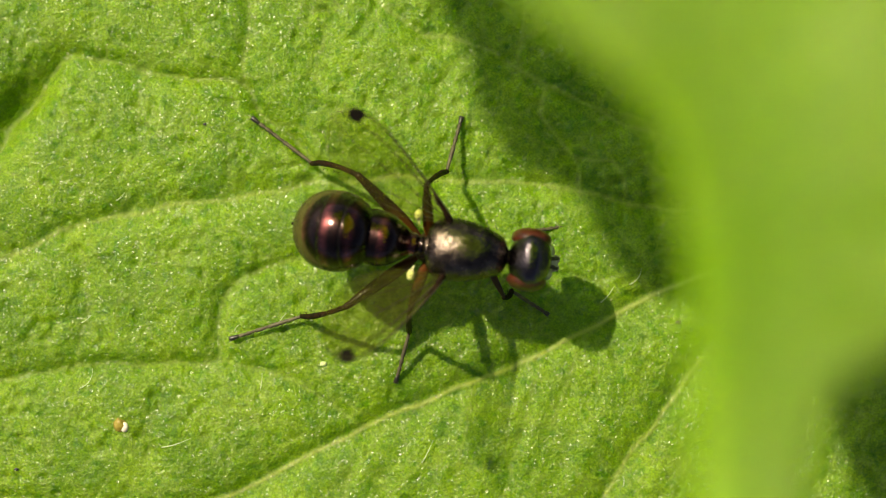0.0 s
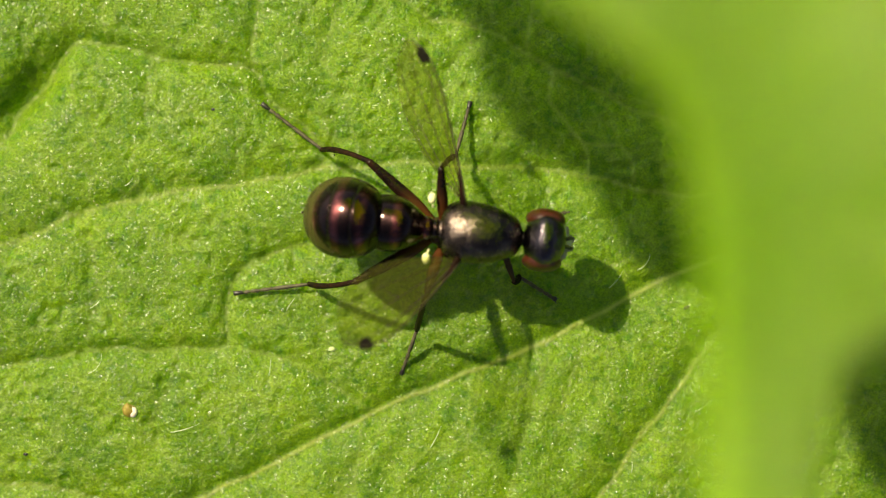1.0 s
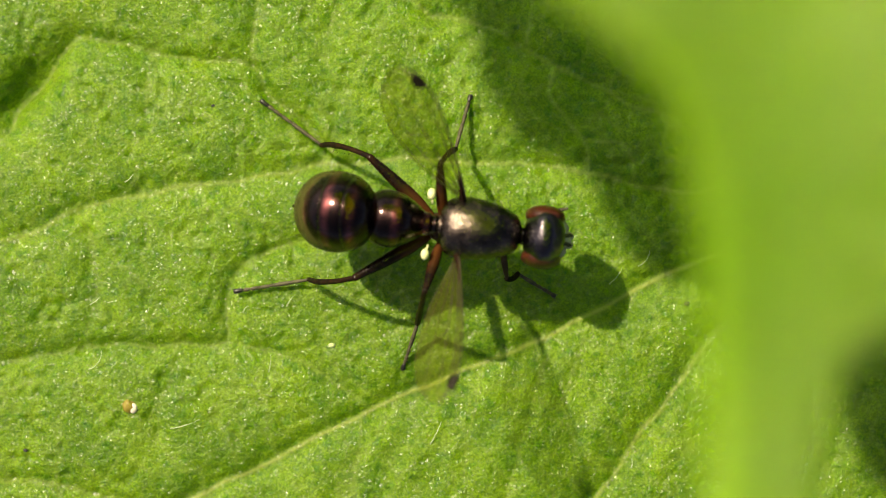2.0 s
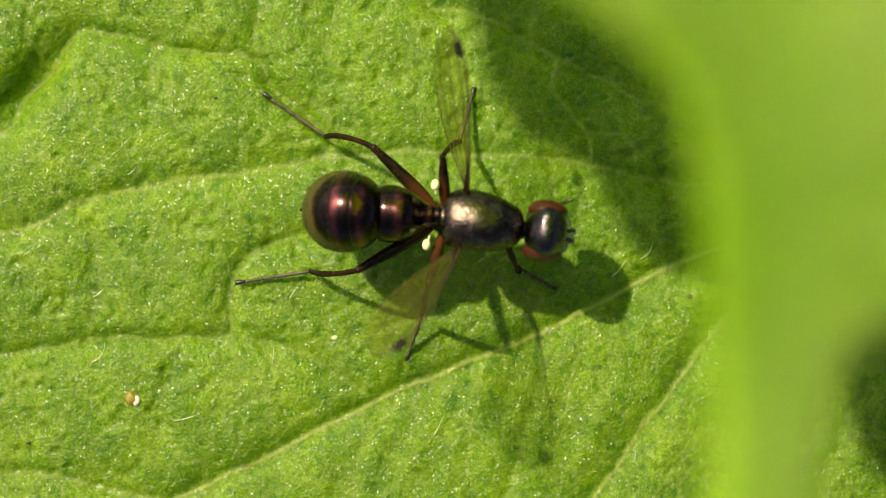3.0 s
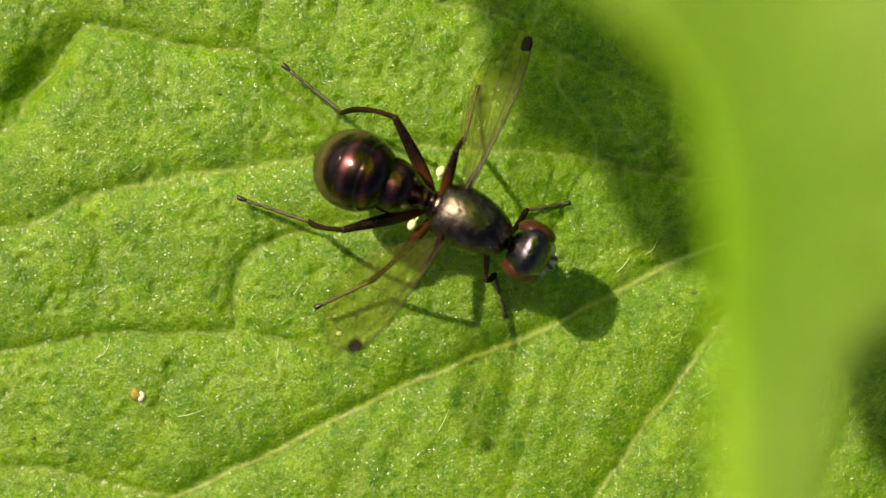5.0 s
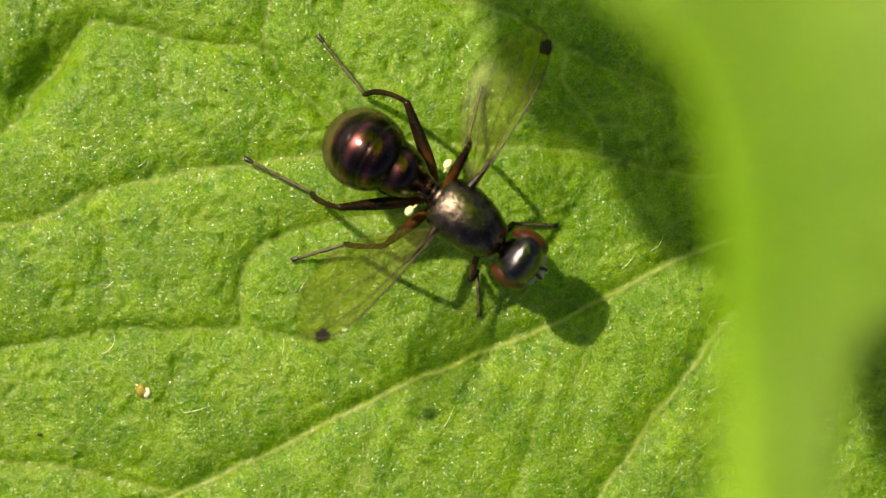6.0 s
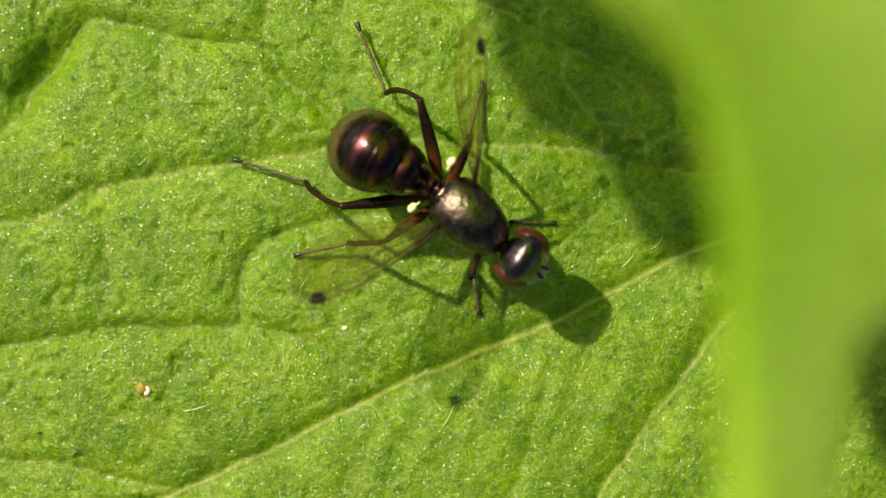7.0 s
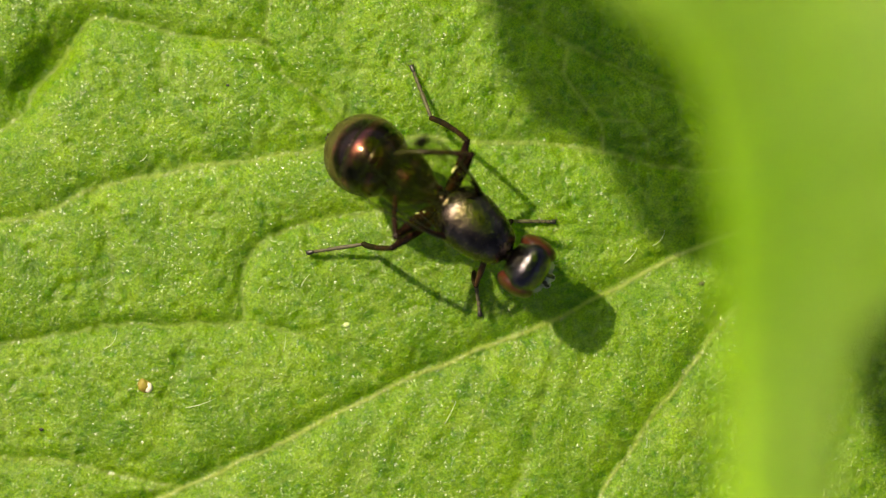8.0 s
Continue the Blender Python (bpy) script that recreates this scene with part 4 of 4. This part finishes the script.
HIND_LEFT_EARLY = [
    (0, (-1.92, 1.62, 0.15), (-2.88, 2.35, 0.03), (-1.76, 0.93, 1.25)),
    (0.5, (-1.89, 1.60, 0.15), (-2.84, 2.34, 0.03), (-1.77, 0.91, 1.24)),
    (0.6, (-1.89, 1.60, 0.15), (-2.84, 2.34, 0.03), (-1.78, 0.90, 1.24)),
    (1.5, (-1.91, 1.61, 0.15), (-2.87, 2.33, 0.03), (-1.77, 0.92, 1.23)),
    (3.5, (-1.88, 1.64, 0.15), (-2.88, 2.32, 0.03), (-1.80, 0.88, 1.22)),
    (4, (-1.88, 1.64, 0.15), (-2.88, 2.32, 0.03), (-1.84, 0.81, 1.23)),
    (4.5, (-1.88, 1.69, 0.15), (-2.88, 2.33, 0.03), (-1.88, 0.74, 1.24)),
    (4.7, (-1.88, 1.70, 0.15), (-2.88, 2.33, 0.03), (-1.89, 0.73, 1.23)),
    (5.1, (-1.64, 1.96, 0.50), (-2.53, 2.71, 0.40), (-1.88, 0.75, 1.25)),
    (5.5, (-1.39, 2.16, 0.30), (-2.16, 3.02, 0.10), (-1.86, 0.76, 1.27)),
    (5.8, (-1.43, 2.17, 0.15), (-2.16, 3.09, 0.03), (-1.85, 0.78, 1.29)),
    (6, (-1.43, 2.17, 0.15), (-2.16, 3.09, 0.03), (-1.85, 0.78, 1.30)),
    (6.5, (-1.42, 2.16, 0.15), (-2.18, 3.09, 0.03), (-1.88, 0.71, 1.32)),
]
HIND_LEFT_LATE = [
    (6.6, (-1.42, 2.16, 0.15), (-2.18, 3.09, 0.03), (-1.85, 0.74, 1.36)),
    (6.8, (-1.34, 2.22, 0.40), (-1.99, 3.27, 0.40), (-1.79, 0.79, 1.44)),
    (7, (-1.09, 2.15, 0.30), (-1.55, 3.25, 0.20), (-1.73, 0.85, 1.53)),
    (7.2, (-1.03, 2.02, 0.60), (-1.50, 3.15, 0.60), (-1.55, 0.89, 1.77)),
    (7.3, (-1.08, 2.22, 1.94), (-1.32, 3.36, 1.65), (-1.04, 1.01, 2.01)),
    (7.4, (-1.01, 1.32, 1.95), (-1.77, 2.21, 1.70), (-0.72, 0.98, 2.11)),
    (7.5, (-0.52, 0.65, 1.65), (-1.18, 1.11, 0.76), (-0.34, 1.12, 1.91)),
    (7.6, (-1.11, 1.21, 1.94), (-2.03, 1.93, 1.66), (-0.83, 0.92, 2.14)),
    (7.7, (-0.39, 0.57, 1.83), (-1.14, 0.93, 0.97), (-0.08, 1.11, 1.76)),
    (7.8, (-0.57, 0.67, 1.58), (-1.33, 1.04, 0.73), (-0.44, 1.11, 1.95)),
    (7.9, (-0.85, 0.87, 1.38), (-1.76, 1.12, 0.64), (-0.82, 0.86, 2.18)),
    (8, (-1.13, 1.04, 1.94), (-1.98, 1.34, 1.14), (-0.74, 0.75, 2.26)),
]
HIND_LEFT = HIND_LEFT_EARLY + HIND_LEFT_LATE
HIND_RIGHT_EARLY = [
    (0, (-2.08, -0.78, 0.15), (-3.22, -1.14, 0.03), (-1.68, -1.06, 1.27)),
    (0.5, (-2.13, -0.77, 0.15), (-3.33, -1.07, 0.03), (-1.77, -0.94, 1.28)),
    (0.6, (-2.10, -0.51, 0.15), (-3.37, -0.64, 0.03), (-1.79, -0.92, 1.29)),
    (1.5, (-2.10, -0.50, 0.15), (-3.35, -0.70, 0.03), (-1.79, -0.91, 1.27)),
    (3.5, (-2.13, -0.48, 0.15), (-3.37, -0.67, 0.03), (-1.74, -1.00, 1.25)),
    (4.3, (-2.14, -0.48, 0.15), (-3.38, -0.66, 0.03), (-1.61, -1.11, 1.33)),
    (4.5, (-2.30, -0.16, 0.30), (-3.52, -0.25, 0.20), (-1.57, -1.14, 1.36)),
    (4.7, (-2.18, 0.08, 0.15), (-3.48, 0.35, 0.03), (-1.72, -0.98, 1.37)),
    (5.2, (-2.20, 0.30, 0.40), (-3.38, 0.79, 0.30), (-1.68, -1.02, 1.37)),
    (5.8, (-2.18, 0.61, 0.15), (-3.34, 1.19, 0.03), (-1.63, -1.07, 1.38)),
    (6, (-2.26, 0.62, 0.15), (-3.39, 1.20, 0.03), (-1.62, -1.08, 1.39)),
    (6.3, (-2.32, 1.05, 0.20), (-3.42, 1.74, 0.15), (-1.65, -1.07, 1.32)),
    (6.5, (-2.32, 1.03, 0.18), (-3.41, 1.73, 0.11), (-1.67, -1.06, 1.28)),
]
HIND_RIGHT_LATE = [
    (6.8, (-2.32, 0.98, 0.15), (-3.38, 1.72, 0.03), (-1.63, -1.10, 1.28)),
    (7, (-2.36, 0.77, 0.15), (-3.57, 1.15, 0.03), (-1.61, -1.13, 1.28)),
    (7.1, (-2.08, 0.85, 0.50), (-3.26, 1.44, 0.40), (-1.15, -1.03, 1.73)),
    (7.2, (-1.35, 1.13, 1.94), (-2.31, 1.79, 1.67), (-0.70, -0.94, 2.17)),
    (7.3, (-1.26, 0.86, 1.94), (-2.40, 1.10, 1.67), (-0.42, -0.96, 2.12)),
    (7.4, (-1.61, 0.98, 1.94), (-2.68, 1.48, 1.69), (-0.75, -0.89, 2.20)),
    (7.5, (-0.51, 0.57, 1.50), (-0.94, 1.21, 0.58), (-0.10, -1.07, 1.88)),
    (7.6, (-1.41, 1.04, 1.94), (-2.55, 1.33, 1.70), (-0.77, -0.93, 2.17)),
    (7.7, (-0.52, 0.60, 1.41), (-0.94, 1.24, 0.48), (-0.23, -1.01, 2.01)),
    (7.8, (-0.65, 1.01, 1.42), (-1.06, 1.50, 0.41), (-0.87, -0.80, 2.24)),
    (7.9, (-0.56, 0.56, 1.41), (-0.97, 1.22, 0.49), (-0.20, -1.06, 1.95)),
    (8, (-0.80, 0.88, 1.32), (-1.23, 1.40, 0.33), (-0.81, -0.87, 2.21)),
]
HIND_RIGHT = HIND_RIGHT_EARLY + HIND_RIGHT_LATE


def between(table, t):
    """Smooth value of a table at t."""
    ts = np.array([r[0] for r in table], float)
    vs = np.array([np.hstack([np.ravel(c) for c in r[1:]]) for r in table], float)
    i = int(np.clip(np.searchsorted(ts, t, side="right") - 1, 0, len(ts) - 2))
    f = float(np.clip((t - ts[i]) / (ts[i + 1] - ts[i]), 0, 1))
    f = f * f * (3 - 2 * f)
    return vs[i] * (1 - f) + vs[i + 1] * f


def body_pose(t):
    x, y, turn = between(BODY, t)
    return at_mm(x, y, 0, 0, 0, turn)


def axes(p, along, up):
    """A pose at p with x along one way and z near another."""
    x = Vector(along).normalized()
    y = Vector(up).cross(x).normalized()
    z = x.cross(y)
    m = Matrix((x, y, z)).transposed().to_4x4()
    m.translation = Vector(p) * MM
    return m


def leg_pose(kind, side, table, t):
    """Femur, tibia and foot in the fly's space, from hip, ankle and foot tip."""
    v = between(table, t)
    inv = body_pose(t).inverted()
    ankle = (inv @ (Vector(v[0:3]) * MM)) / MM
    tip = (inv @ (Vector(v[3:6]) * MM)) / MM
    hx, hl, hr, hz = HIPS[kind]
    hip = Vector((hx, hl if side > 0 else hr, BODY_Z + hz))
    a, b, c = LENGTHS[kind]
    way = ankle - hip
    d = min(way.length, (a + b) * 0.985)
    way.normalize()
    ankle = hip + way * d
    pole = Vector(v[6:9]) - hip
    pole = (pole - pole.dot(way) * way).normalized()
    s = (a * a - b * b + d * d) / (2 * d)
    h = math.sqrt(max(a * a - s * s, 0.0))
    knee = hip + way * s + pole * h
    femur = axes(hip, knee - hip, pole)
    tibia = axes(knee, ankle - knee, pole)
    foot = axes(ankle, tip - ankle, Vector((0, 0, 1)))
    return femur, tibia, foot


def wing_pose(side, sweep, lift, twist):
    """A wing at its sweep and lift, turned by twist on the line from its root to its spot, front edge up."""
    a, e = radians(sweep), radians(lift)
    spot = Vector((2.31, 0.13, 0.0)).normalized()
    s = Vector((math.cos(a) * math.cos(e), side * math.sin(a) * math.cos(e), math.sin(e)))
    c = Vector((-math.sin(a), side * math.cos(a), 0))
    m = Matrix((s, c, s.cross(c))).transposed().to_4x4() @ Matrix.Rotation(-radians(twist) * side, 4, spot)
    m.translation = Vector((-0.29, 0.42 * side, BODY_Z + 0.17)) * MM
    return m


def wing_rows(side, sweeps, lifts):
    """Readings in the three stretches, with like flicks carried on between them."""
    rng = random.Random(7 if side > 0 else 8)
    rows = []
    for ts, sw, li in zip((WING_T_A, WING_T_B, WING_T_C), sweeps, lifts):
        if rows:
            t0, s0, l0 = rows[-1]
            n = round((ts[0] - t0) / 0.1)
            for k in range(1, n):
                f = k / n
                rows.append((t0 + 0.1 * k, s0 * (1 - f) + sw[0] * f + rng.uniform(-10, 18), l0 * (1 - f) + li[0] * f + rng.uniform(-5, 8)))
        rows += list(zip(ts, sw, li))
    turns = LEFT_TWIST if side > 0 else RIGHT_TWIST
    return [(t, wing_pose(side, s, e, float(np.interp(t, [r[0] for r in turns], [r[1] for r in turns])))) for t, s, e in rows]


def motions():
    times = [0.1 * i for i in range(81)]
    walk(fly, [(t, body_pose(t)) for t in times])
    rows, joint = [], []
    for t in times:
        back, turn = between(TAIL, t)
        yaw = turn - between(BODY, t)[2]
        joint.append((t, at_mm(-0.66, 0, BODY_Z - 0.02, 0, 0, yaw)))
        rows.append((t, at_mm(-0.66, 0, BODY_Z - 0.02, 0, 0, yaw) @ at_mm(-back, 0, 0, 0, -15, 0)))
    walk(waist, joint)
    walk(head, [(t, at_mm(0.62, 0, BODY_Z - 0.02, 0, 0, float(between(HEAD, t)[0])) @ at_mm(0.33, 0, 0)) for t in times])
    walk(abdomen, rows)
    walk(wing_left, wing_rows(1, (LEFT_SWEEP_A, LEFT_SWEEP_B, LEFT_SWEEP_C), (LEFT_LIFT_A, LEFT_LIFT_B, LEFT_LIFT_C)))
    walk(wing_right, wing_rows(-1, (RIGHT_SWEEP_A, RIGHT_SWEEP_B, RIGHT_SWEEP_C), (RIGHT_LIFT_A, RIGHT_LIFT_B, RIGHT_LIFT_C)))
    feet = {"foreleg": (FORE_LEFT, FORE_RIGHT), "midleg": (MID_LEFT, MID_RIGHT), "hindleg": (HIND_LEFT, HIND_RIGHT)}
    for kind, tables in feet.items():
        for ob, side, table in zip(LEGS[kind], (1, -1), tables):
            poses = [(t, *leg_pose(kind, side, table, t)) for t in times]
            walk(ob, [(t, f) for t, f, s, e in poses])
            for child in ob.children:
                if child.name.startswith("tibia"):
                    walk(child, [(t, f.inverted() @ s) for t, f, s, e in poses])
                else:
                    walk(child, [(t, f.inverted() @ e) for t, f, s, e in poses])


motions()
